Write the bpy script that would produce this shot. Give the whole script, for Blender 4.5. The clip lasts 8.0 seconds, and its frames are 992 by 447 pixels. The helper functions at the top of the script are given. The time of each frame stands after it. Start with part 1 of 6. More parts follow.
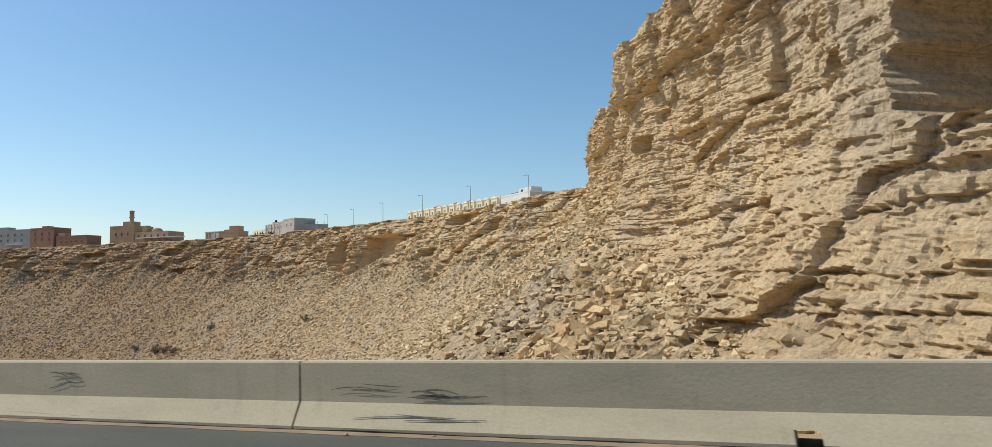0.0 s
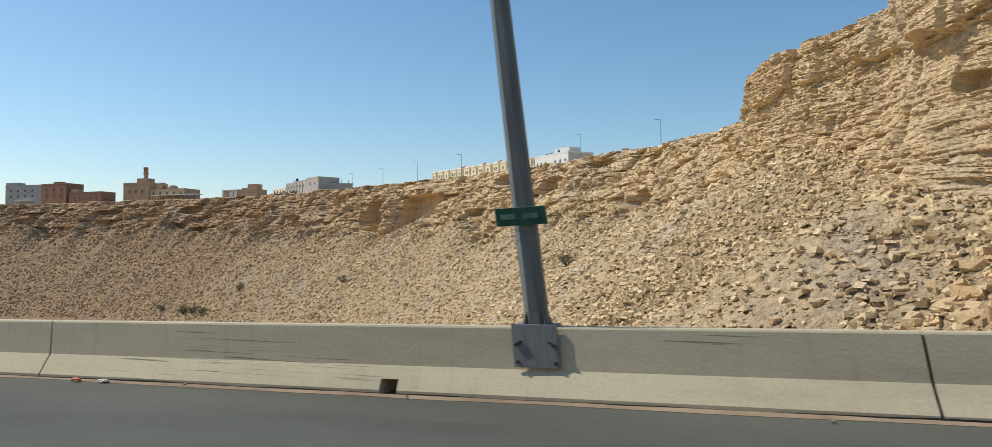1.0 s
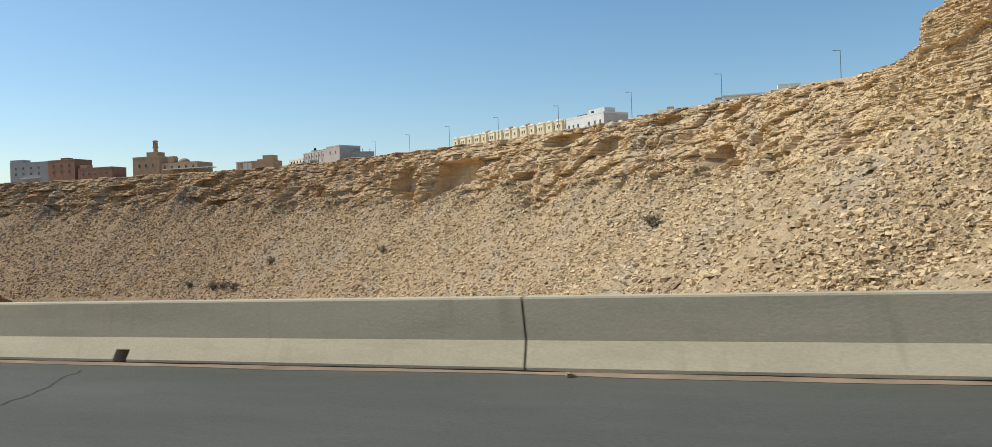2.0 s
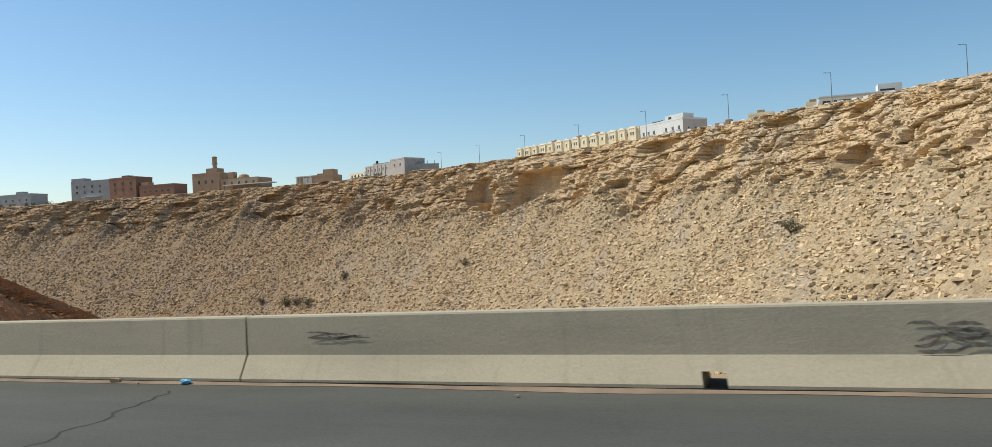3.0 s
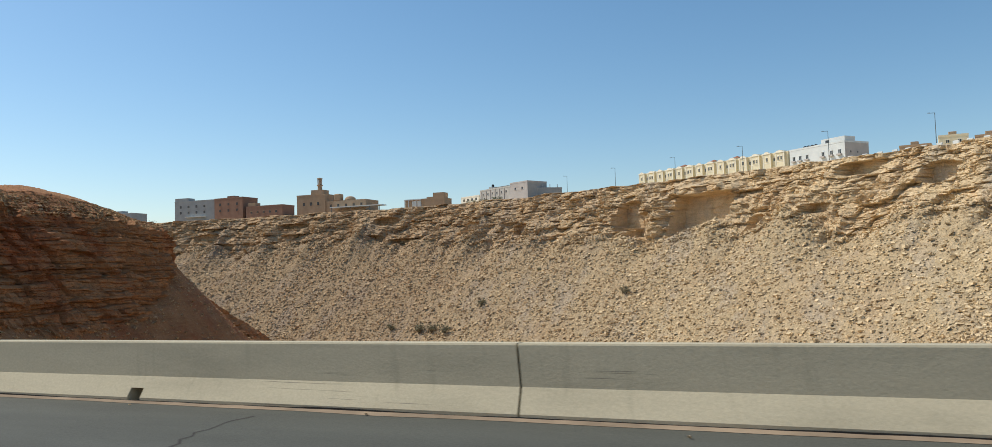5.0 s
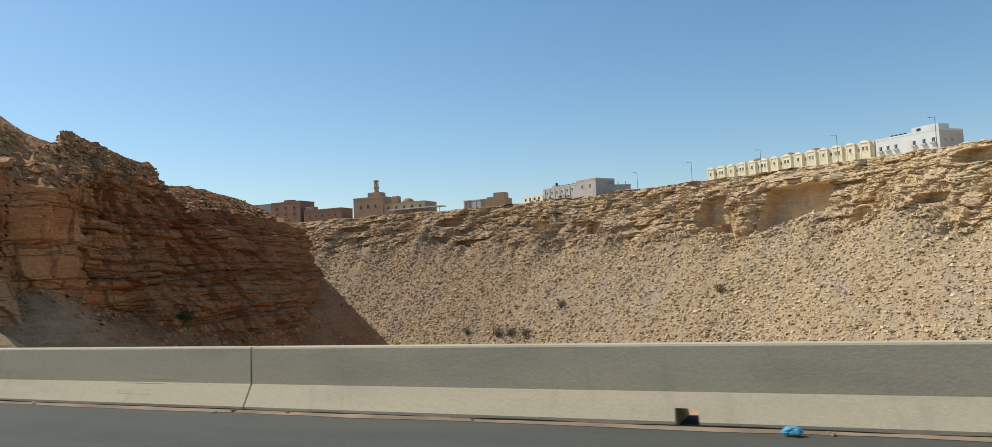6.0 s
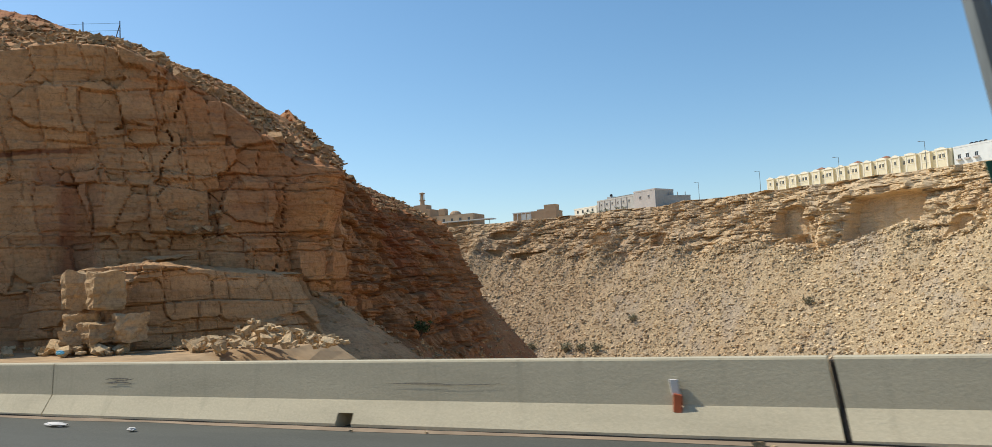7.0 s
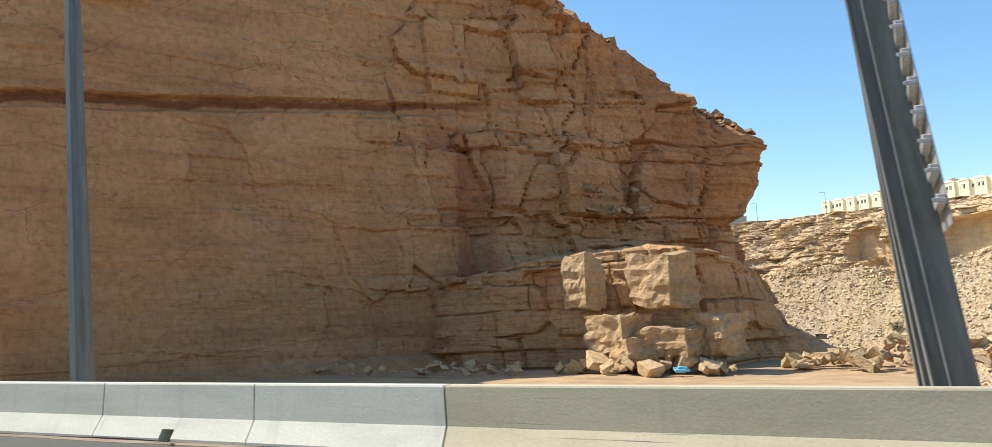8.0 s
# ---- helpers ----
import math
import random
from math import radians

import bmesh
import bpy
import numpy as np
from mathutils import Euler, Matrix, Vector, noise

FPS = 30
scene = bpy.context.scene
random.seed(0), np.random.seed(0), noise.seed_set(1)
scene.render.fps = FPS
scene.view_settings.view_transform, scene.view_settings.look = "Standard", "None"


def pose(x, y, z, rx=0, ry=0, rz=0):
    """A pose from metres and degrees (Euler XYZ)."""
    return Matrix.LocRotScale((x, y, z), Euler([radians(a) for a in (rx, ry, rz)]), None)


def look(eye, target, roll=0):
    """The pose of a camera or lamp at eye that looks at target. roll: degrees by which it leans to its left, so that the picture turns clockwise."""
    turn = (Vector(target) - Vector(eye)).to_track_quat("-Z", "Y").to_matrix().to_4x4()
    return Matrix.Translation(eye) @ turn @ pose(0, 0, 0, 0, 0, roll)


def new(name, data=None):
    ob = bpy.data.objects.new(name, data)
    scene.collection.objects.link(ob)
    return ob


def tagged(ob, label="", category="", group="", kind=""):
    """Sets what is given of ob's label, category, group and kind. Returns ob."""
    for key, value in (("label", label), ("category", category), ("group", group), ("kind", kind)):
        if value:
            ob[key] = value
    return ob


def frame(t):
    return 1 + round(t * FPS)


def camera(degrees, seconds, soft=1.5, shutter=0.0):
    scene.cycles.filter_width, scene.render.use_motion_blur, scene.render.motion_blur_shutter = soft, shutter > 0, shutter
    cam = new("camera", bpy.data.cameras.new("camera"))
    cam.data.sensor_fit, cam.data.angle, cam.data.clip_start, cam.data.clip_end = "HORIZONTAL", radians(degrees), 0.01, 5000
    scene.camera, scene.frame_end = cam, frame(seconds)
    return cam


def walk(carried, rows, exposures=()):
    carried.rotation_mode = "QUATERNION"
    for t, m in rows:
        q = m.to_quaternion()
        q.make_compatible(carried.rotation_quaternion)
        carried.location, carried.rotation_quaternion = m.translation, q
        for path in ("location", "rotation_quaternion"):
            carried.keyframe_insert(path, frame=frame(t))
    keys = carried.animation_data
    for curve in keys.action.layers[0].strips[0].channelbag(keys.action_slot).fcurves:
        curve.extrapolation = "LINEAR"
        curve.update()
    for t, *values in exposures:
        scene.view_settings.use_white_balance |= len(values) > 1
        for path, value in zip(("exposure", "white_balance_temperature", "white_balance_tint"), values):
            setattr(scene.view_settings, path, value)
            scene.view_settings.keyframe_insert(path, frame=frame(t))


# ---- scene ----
LENS = 64.38
cam = camera(LENS, 8.0, soft=0.6, shutter=0.66)
scene.cycles.rolling_shutter_type, scene.cycles.rolling_shutter_duration = "TOP", 0.04
PATH = [
    (0.0, 0.000, -7.956, 1.542, 21.055, 4.777, 0.823),
    (0.5, -15.145, -7.718, 1.234, 20.762, 3.125, 0.420),
    (1.0, -30.340, -7.403, 0.946, 20.089, 2.141, 0.152),
    (1.5, -45.783, -6.980, 0.676, 19.451, 0.334, 1.552),
    (1.7, -51.980, -6.789, 0.562, 18.620, -0.323, 1.608),
    (2.8, -85.866, -5.629, -0.071, 20.705, 0.623, 2.357),
    (3.0, -91.991, -5.479, -0.167, 20.689, 0.885, 2.551),
    (3.5, -107.243, -5.171, -0.392, 21.820, 1.893, 2.305),
    (4.0, -122.465, -4.993, -0.592, 21.889, 2.421, 2.144),
    (4.5, -137.886, -4.725, -0.775, 21.918, 2.900, 2.056),
    (4.7, -144.015, -4.626, -0.848, 22.633, 3.167, 1.261),
    (5.8, -177.727, -4.030, -1.196, 24.713, 3.471, 2.705),
    (6.0, -183.785, -3.980, -1.250, 24.697, 3.558, 2.409),
    (6.5, -198.922, -3.916, -1.379, 25.161, 4.269, 2.491),
    (7.0, -214.096, -3.817, -1.470, 25.390, 4.771, 2.600),
    (7.5, -229.312, -3.745, -1.499, 25.658, 6.070, 2.396),
    (7.7, -235.343, -3.728, -1.527, 25.484, 6.479, 2.407),
    (8.0, -244.413, -3.722, -1.575, 25.497, 6.508, 1.958),
]
walk(cam, [(t, pose(x, y, z, 90 + pitch, roll, yaw)) for t, x, y, z, yaw, pitch, roll in PATH],
     exposures=[(0.0, 0.0), (6.0, 0.0), (6.5, 0.1), (7.0, 0.2), (7.5, 0.42), (8.0, 0.78)])

# ---- light ----
SUN_AZ, SUN_EL = -3.5, 50.0   # degrees: the sun stands over the road's far end (-x), turned a little towards -y
sun_dir = Vector((-math.cos(radians(SUN_EL)) * math.cos(radians(SUN_AZ)),
                  math.cos(radians(SUN_EL)) * math.sin(radians(SUN_AZ)), math.sin(radians(SUN_EL))))
world = bpy.data.worlds.new("world")
scene.world = world
world.use_nodes = True
wn = world.node_tree.nodes
sky = wn.new("ShaderNodeTexSky")
sky.sky_type, sky.sun_disc = "NISHITA", False
sky.sun_elevation = radians(SUN_EL)
sky.sun_rotation = math.atan2(sun_dir.x, sun_dir.y)
sky.air_density, sky.dust_density, sky.ozone_density = 1.0, 0.6, 2.2
wn["Background"].inputs["Strength"].default_value = 0.11
tone = wn.new("ShaderNodeHueSaturation")
tone.inputs["Hue"].default_value, tone.inputs["Saturation"].default_value, tone.inputs["Value"].default_value = 0.492, 1.16, 1.15
world.node_tree.links.new(sky.outputs[0], tone.inputs["Color"])
world.node_tree.links.new(tone.outputs[0], wn["Background"].inputs["Color"])
sun_data = bpy.data.lights.new("sun", "SUN")
sun_data.energy, sun_data.angle, sun_data.color = 3.9, radians(0.53), (1.0, 0.93, 0.815)
sun = new("sun", sun_data)
sun.matrix_world = look(sun_dir * 300, (0, 0, 0))


# ---- materials ----
def material(name, rough=0.9, metal=0.0):
    m = bpy.data.materials.new(name)
    m.use_nodes = True
    b = m.node_tree.nodes["Principled BSDF"]
    b.inputs["Roughness"].default_value, b.inputs["Metallic"].default_value = rough, metal
    b.inputs["Specular IOR Level"].default_value = 0.25
    return m, m.node_tree.nodes, m.node_tree.links, b


def node(m, kind, **inputs):
    n = m.node_tree.nodes.new(kind)
    for key, value in inputs.items():
        n.inputs[key.replace("_", " ")].default_value = value
    return n


def ramp(m, source, stops):
    r = m.node_tree.nodes.new("ShaderNodeValToRGB")
    e = r.color_ramp.elements
    while len(e) < len(stops):
        e.new(0.5)
    for el, (p, c) in zip(e, stops):
        el.position, el.color = p, (*c, 1) if len(c) == 3 else c
    m.node_tree.links.new(source, r.inputs[0])
    return r.outputs[0]


def mix(m, fac, a, b, kind="MIX"):
    n = m.node_tree.nodes.new("ShaderNodeMix")
    n.data_type, n.blend_type = "RGBA", kind
    for key, value in ((0, fac), (6, a), (7, b)):
        if hasattr(value, "is_linked"):
            m.node_tree.links.new(value, n.inputs[key])
        else:
            n.inputs[key].default_value = (*value, 1) if isinstance(value, tuple) else value
    return n.outputs[2]


def coords(m, scale=(1, 1, 1), world_space=True):
    src = m.node_tree.nodes.new("ShaderNodeNewGeometry").outputs["Position"] if world_space else \
        m.node_tree.nodes.new("ShaderNodeTexCoord").outputs["Object"]
    mp = m.node_tree.nodes.new("ShaderNodeMapping")
    mp.inputs["Scale"].default_value = scale
    m.node_tree.links.new(src, mp.inputs["Vector"])
    return mp.outputs[0]


def noise_tex(m, vec, scale, detail=4, rough=0.55):
    n = node(m, "ShaderNodeTexNoise", Scale=scale, Detail=detail, Roughness=rough)
    m.node_tree.links.new(vec, n.inputs["Vector"])
    return n.outputs[0]


def bump(m, bsdf, height, strength, distance):
    n = node(m, "ShaderNodeBump", Strength=strength, Distance=distance)
    m.node_tree.links.new(height, n.inputs["Height"])
    m.node_tree.links.new(n.outputs[0], bsdf.inputs["Normal"])


def plain(name, color, rough=0.7, metal=0.0, vary=0.12, scale=3.0):
    m, n, l, b = material(name, rough, metal)
    f = noise_tex(m, coords(m), scale, 5, 0.6)
    lo, hi = tuple(c * (1 - vary) for c in color), tuple(min(1, c * (1 + vary)) for c in color)
    l.new(ramp(m, f, ((0.3, lo), (0.7, hi))), b.inputs["Base Color"])
    return m


def rock_material(name, tan, dark, red, grey, red_amount, grain, seam=False, pieces="", fade=False, relief=0.9, contrast=0.7, rubble=False, lines=0.4):
    """Bedded limestone: thin level bands, blotches of iron red and weathered grey, cracks, fine grain."""
    m, n, l, b = material(name, 0.95)
    b.inputs["Specular IOR Level"].default_value = 0.12
    bands = noise_tex(m, coords(m, (0.16, 0.16, 0.8) if fade else (0.09, 0.09, 0.9)), 1.0, 7, 0.7)
    blotch = noise_tex(m, coords(m), 0.06, 5, 0.62)
    speck = noise_tex(m, coords(m), grain, 8, 0.72)
    patch = noise_tex(m, coords(m), 0.35, 5, 0.6)
    pale = tuple(min(1, c * k) for c, k in zip(tan, (1.16, 1.2, 1.3)))
    col = ramp(m, bands, ((0.3, dark), (0.47, tan), (0.7, pale)))
    col = mix(m, ramp(m, patch, ((0.35, (0.5, 0.5, 0.5)), (0.62, (0, 0, 0)))), col, tuple(0.5 * (x + y) for x, y in zip(tan, dark)))
    col = mix(m, ramp(m, blotch, ((0.5, (0, 0, 0)), (0.70, (red_amount,) * 3))), col, red)
    grey_f = noise_tex(m, coords(m, (1, 0.3, 0.3)), 0.09, 6, 0.68)
    col = mix(m, ramp(m, grey_f, ((0.48 if fade and not pieces else 0.55, (0, 0, 0)), (0.66 if fade and not pieces else 0.72, (0.6, 0.6, 0.6)))), col, grey)
    stain = noise_tex(m, coords(m, (0.3, 0.3, 0.06)), 1.0, 5, 0.6)
    col = mix(m, ramp(m, stain, ((0.5, (0, 0, 0)), (0.72, (0.3, 0.3, 0.3)))), col, tuple(0.62 * c for c in dark))
    if seam:   # one bed rich in iron, gently tilted
        pos = n.new("ShaderNodeNewGeometry").outputs["Position"]
        dot = n.new("ShaderNodeVectorMath")
        dot.operation = "DOT_PRODUCT"
        l.new(pos, dot.inputs[0])
        dot.inputs[1].default_value = (0, -0.0114, 0.1)
        wob = node(m, "ShaderNodeMath", )
        wob.operation = "MULTIPLY_ADD"
        l.new(noise_tex(m, coords(m), 0.5, 4), wob.inputs[0])
        wob.inputs[1].default_value = 0.07
        l.new(dot.outputs["Value"], wob.inputs[2])
        band = ramp(m, wob.outputs[0], ((0.577, (0, 0, 0)), (0.588, (0.85, 0.85, 0.85)), (0.612, (0.85, 0.85, 0.85)), (0.63, (0, 0, 0))))
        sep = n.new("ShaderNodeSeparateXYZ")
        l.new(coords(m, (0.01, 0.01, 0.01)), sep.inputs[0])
        band = mix(m, 1.0, band, ramp(m, sep.outputs[1], ((0.325, (1, 1, 1)), (0.345, (0, 0, 0)))), "MULTIPLY")
        col = mix(m, band, col, (0.20, 0.075, 0.04))
        wet = n.new("ShaderNodeMath")
        wet.operation = "MULTIPLY_ADD"
        l.new(noise_tex(m, coords(m, (0.5, 0.5, 0.15)), 1.0, 5, 0.6), wet.inputs[0])
        wet.inputs[1].default_value = 0.03
        l.new(sep.outputs[1], wet.inputs[2])
        sheet = ramp(m, wet.outputs[0], ((0.318, (0, 0, 0)), (0.328, (0.75, 0.75, 0.75)), (0.338, (0.7, 0.7, 0.7)), (0.352, (0, 0, 0))))
        sheet = mix(m, 1.0, sheet, ramp(m, sep.outputs[2], ((0.06, (1, 1, 1)), (0.10, (0, 0, 0)))), "MULTIPLY")
        col = mix(m, sheet, col, (0.36, 0.14, 0.075))
    if fade:   # towards the canyon's far end: browner beds, duller light put into the colour
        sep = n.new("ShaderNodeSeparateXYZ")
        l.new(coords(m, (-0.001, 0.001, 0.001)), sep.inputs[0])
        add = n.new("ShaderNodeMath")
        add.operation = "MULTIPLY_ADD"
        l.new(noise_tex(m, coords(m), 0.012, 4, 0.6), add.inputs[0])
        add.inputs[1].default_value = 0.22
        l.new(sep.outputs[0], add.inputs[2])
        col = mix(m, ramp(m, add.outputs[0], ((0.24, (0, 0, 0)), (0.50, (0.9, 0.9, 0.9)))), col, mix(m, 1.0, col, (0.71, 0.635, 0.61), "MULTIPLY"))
    if pieces:
        src = n.new("ShaderNodeNewGeometry").outputs["Random Per Island"] if pieces == "island" else n.new("ShaderNodeObjectInfo").outputs["Random"]
        col = mix(m, 0.8, col, ramp(m, src, ((0.0, (0.78, 0.76, 0.73)), (0.5, (1, 1, 1)), (1.0, (1.22, 1.2, 1.15)))), "MULTIPLY")
    col = mix(m, contrast, col, ramp(m, speck, ((0.28, (0.35, 0.33, 0.31)), (0.5, (1, 1, 1)), (0.75, (1.4, 1.36, 1.28)))), "MULTIPLY")
    crack = n.new("ShaderNodeTexVoronoi")
    crack.feature = "DISTANCE_TO_EDGE"
    crack.inputs["Scale"].default_value = 1.0
    warp = n.new("ShaderNodeVectorMath")
    l.new(coords(m, (0.17, 0.17, 0.36)), warp.inputs[0])
    l.new(mix(m, 0.6, (0, 0, 0), noise_tex(m, coords(m), 0.7, 5)), warp.inputs[1])
    l.new(warp.outputs[0], crack.inputs["Vector"])
    line = ramp(m, crack.outputs["Distance"], ((0.0, (0.5, 0.47, 0.44)), (0.010, (1, 1, 1))))
    col = mix(m, ramp(m, patch, ((0.42, (0, 0, 0)), (0.6, (0.9, 0.9, 0.9)))), col, mix(m, 1.0, col, line, "MULTIPLY"))
    height = speck
    bed = noise_tex(m, coords(m, (0.05, 0.05, 1.1)), 1.0, 6, 0.62)
    bed_line = ramp(m, bed, ((0.0, (1, 1, 1)), (0.405, (1, 1, 1)), (0.42, (0.5, 0.47, 0.44)), (0.437, (1, 1, 1)), (0.535, (1, 1, 1)), (0.548, (0.55, 0.52, 0.49)), (0.562, (1, 1, 1))))
    if not rubble and not pieces:
        layered = node(m, "ShaderNodeMath")
        layered.operation = "MULTIPLY_ADD"
        l.new(bed, layered.inputs[0])
        layered.inputs[1].default_value = 0.8
        l.new(speck, layered.inputs[2])
        height = layered.outputs[0]
        col = mix(m, ramp(m, patch, ((0.40, (lines, lines, lines)), (0.6, (0.25 * lines,) * 3))), col, mix(m, 1.0, col, bed_line, "MULTIPLY"))
    if seam:   # the faces that were never cut: browner rock, their shade put into the colour
        flank_shade = n.new("ShaderNodeMath")
        flank_shade.operation = "MULTIPLY_ADD"
        l.new(noise_tex(m, coords(m), 0.12, 4, 0.6), flank_shade.inputs[0])
        flank_shade.inputs[1].default_value = 0.12
        l.new(sep.outputs[1], flank_shade.inputs[2])
        col = mix(m, ramp(m, flank_shade.outputs[0], ((0.50, (0, 0, 0)), (0.62, (0.9, 0.9, 0.9)))), col, mix(m, 1.0, col, (0.63, 0.55, 0.51), "MULTIPLY"))
    if rubble:   # stones too small to pick apart
        for size, share in ((0.8, 0.36), (2.3, 0.32)):
            stones = n.new("ShaderNodeTexVoronoi")
            stones.inputs["Scale"].default_value = size
            l.new(coords(m, (1, 1, 1.5)), stones.inputs["Vector"])
            col = mix(m, share, col, mix(m, 1.0, col, ramp(m, stones.outputs["Color"], ((0.1, (0.66, 0.65, 0.63)), (0.5, (1, 1, 1)), (0.9, (1.32, 1.3, 1.26)))), "MULTIPLY"))
            lump = node(m, "ShaderNodeMath")
            lump.operation = "MULTIPLY_ADD"
            l.new(stones.outputs["Distance"], lump.inputs[0])
            lump.inputs[1].default_value = -0.9 / size
            l.new(height, lump.inputs[2])
            height = lump.outputs[0]
    l.new(col, b.inputs["Base Color"])
    bump(m, b, height, relief, 1.1 / grain)
    return m


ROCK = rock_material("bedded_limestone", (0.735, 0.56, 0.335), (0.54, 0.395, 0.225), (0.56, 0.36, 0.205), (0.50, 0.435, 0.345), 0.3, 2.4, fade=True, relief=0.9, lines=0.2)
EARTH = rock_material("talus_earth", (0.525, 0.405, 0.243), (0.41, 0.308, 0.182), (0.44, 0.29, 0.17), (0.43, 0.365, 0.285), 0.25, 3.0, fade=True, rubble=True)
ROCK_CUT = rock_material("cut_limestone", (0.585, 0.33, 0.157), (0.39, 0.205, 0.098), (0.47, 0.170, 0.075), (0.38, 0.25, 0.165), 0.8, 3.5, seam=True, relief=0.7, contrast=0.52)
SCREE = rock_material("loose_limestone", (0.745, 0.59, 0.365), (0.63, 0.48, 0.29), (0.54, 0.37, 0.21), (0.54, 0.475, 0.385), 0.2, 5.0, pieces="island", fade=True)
STONE = rock_material("limestone_block", (0.68, 0.50, 0.29), (0.52, 0.37, 0.21), (0.55, 0.35, 0.19), (0.50, 0.42, 0.32), 0.25, 6.0, pieces="object")
LEDGE_ROCK = rock_material("ledge_limestone", (0.575, 0.35, 0.175), (0.40, 0.235, 0.115), (0.49, 0.26, 0.13), (0.46, 0.34, 0.23), 0.4, 3.5, relief=0.7, contrast=0.5)
# the ledge's rock in paler tones: sunlight on its blocks put into the colour
SUNLIT_BLOCK = rock_material("sunlit_ledge_limestone", (0.60, 0.42, 0.235), (0.45, 0.30, 0.16), (0.50, 0.31, 0.16), (0.48, 0.38, 0.27), 0.25, 4.5, relief=0.8, contrast=0.55)
BROWN_BLOCK = rock_material("brown_block", (0.50, 0.325, 0.175), (0.38, 0.235, 0.12), (0.43, 0.21, 0.1), (0.40, 0.30, 0.2), 0.4, 6.0, pieces="object")
DEBRIS = rock_material("brown_debris", (0.52, 0.34, 0.18), (0.40, 0.25, 0.13), (0.46, 0.24, 0.12), (0.42, 0.32, 0.22), 0.4, 5.0, pieces="island")


def asphalt_material():
    m, n, l, b = material("asphalt", 0.85)
    big = noise_tex(m, coords(m, (0.25, 1.0, 1)), 0.8, 5, 0.6)
    fine = noise_tex(m, coords(m), 45, 4, 0.7)
    col = ramp(m, big, ((0.3, (0.073, 0.075, 0.063)), (0.7, (0.107, 0.110, 0.092))))
    col = mix(m, 0.5, col, ramp(m, fine, ((0.3, (0.55, 0.55, 0.55)), (0.7, (1.45, 1.45, 1.4)))), "MULTIPLY")
    l.new(col, b.inputs["Base Color"])
    bump(m, b, fine, 0.4, 0.01)
    return m


def concrete_material(name, tone, scuff=1.0):
    m, n, l, b = material(name, 0.88)
    big = noise_tex(m, coords(m, (0.35, 1, 1.6)), 1.1, 6, 0.62)
    fine = noise_tex(m, coords(m), 30, 5, 0.7)
    col = ramp(m, big, ((0.28, tuple(c * 0.82 for c in tone)), (0.5, tone), (0.75, tuple(c * 1.1 for c in tone))))
    col = mix(m, 0.35, col, ramp(m, fine, ((0.3, (0.7, 0.7, 0.7)), (0.7, (1.25, 1.25, 1.22)))), "MULTIPLY")
    drip = noise_tex(m, coords(m, (3.0, 1, 0.25)), 1.6, 4, 0.6)
    col = mix(m, ramp(m, drip, ((0.58, (0, 0, 0)), (0.75, (0.35, 0.35, 0.35)))), col, tuple(c * 0.55 for c in tone))
    streak = noise_tex(m, coords(m, (0.4, 1, 42.0)), 1.0, 4, 0.65)
    where = noise_tex(m, coords(m, (0.22, 1, 1.1)), 1.0, 2, 0.5)
    marks = mix(m, 1.0, ramp(m, streak, ((0.60, (0, 0, 0)), (0.64, (1, 1, 1)))), ramp(m, where, ((0.60, (0, 0, 0)), (0.68, (0.8 * scuff,) * 3))), "MULTIPLY")
    col = mix(m, marks, col, (0.06, 0.058, 0.055))
    l.new(col, b.inputs["Base Color"])
    bump(m, b, fine, 0.35, 0.012)
    return m


def metal_material(name, color, rough=0.5, metal=0.6):
    m, n, l, b = material(name, rough, metal)
    f = noise_tex(m, coords(m, (6, 6, 0.8)), 1.5, 6, 0.65)
    l.new(ramp(m, f, ((0.3, tuple(c * 0.7 for c in color)), (0.7, tuple(min(1, c * 1.25) for c in color)))), b.inputs["Base Color"])
    b.inputs["Specular IOR Level"].default_value = 0.4
    return m


CONCRETE = concrete_material("barrier_concrete", (0.50, 0.445, 0.312))
CONCRETE_NEW = concrete_material("pale_barrier_concrete", (0.589, 0.582, 0.486), 0.4)
RUBBER = plain("tyre_rubber_smear", (0.20, 0.185, 0.15), 0.9, vary=0.4, scale=14)
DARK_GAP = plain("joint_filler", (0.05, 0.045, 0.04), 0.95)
STEEL = metal_material("weathered_galvanised_steel", (0.16, 0.178, 0.172), 0.55, 0.2)
STEEL_PALE = metal_material("galvanised_plate", (0.18, 0.195, 0.19), 0.55, 0.2)
ALUMINIUM = metal_material("aluminium_clip", (0.45, 0.45, 0.43), 0.45, 0.5)
FLANGE = metal_material("pale_flange_steel", (0.34, 0.35, 0.33), 0.6, 0.2)
SIGN_BLUE = plain("blue_sign_sheet", (0.006, 0.115, 0.42), 0.4, vary=0.06, scale=0.6)
SIGN_WHITE = plain("white_sign_sheet", (0.62, 0.62, 0.58), 0.5, vary=0.06)
SIGN_GREEN = plain("green_sign_sheet", (0.01, 0.17, 0.10), 0.45, vary=0.15)
BLADE_GREEN = plain("faded_green_sheet", (0.02, 0.09, 0.055), 0.55, vary=0.35, scale=4)
BLADE_TEXT = plain("faded_lettering", (0.12, 0.19, 0.15), 0.6, vary=0.3, scale=9)
SIGN_DARK = plain("black_sign_sheet", (0.03, 0.03, 0.035), 0.5)
CREAM = plain("cream_render", (0.80, 0.72, 0.50), 0.85, vary=0.08, scale=0.25)
CREAM_TRIM = plain("pale_cornice", (0.84, 0.79, 0.64), 0.85, vary=0.06, scale=0.3)
WHITE_WALL = plain("white_render", (0.66, 0.69, 0.67), 0.85, vary=0.06, scale=0.2)
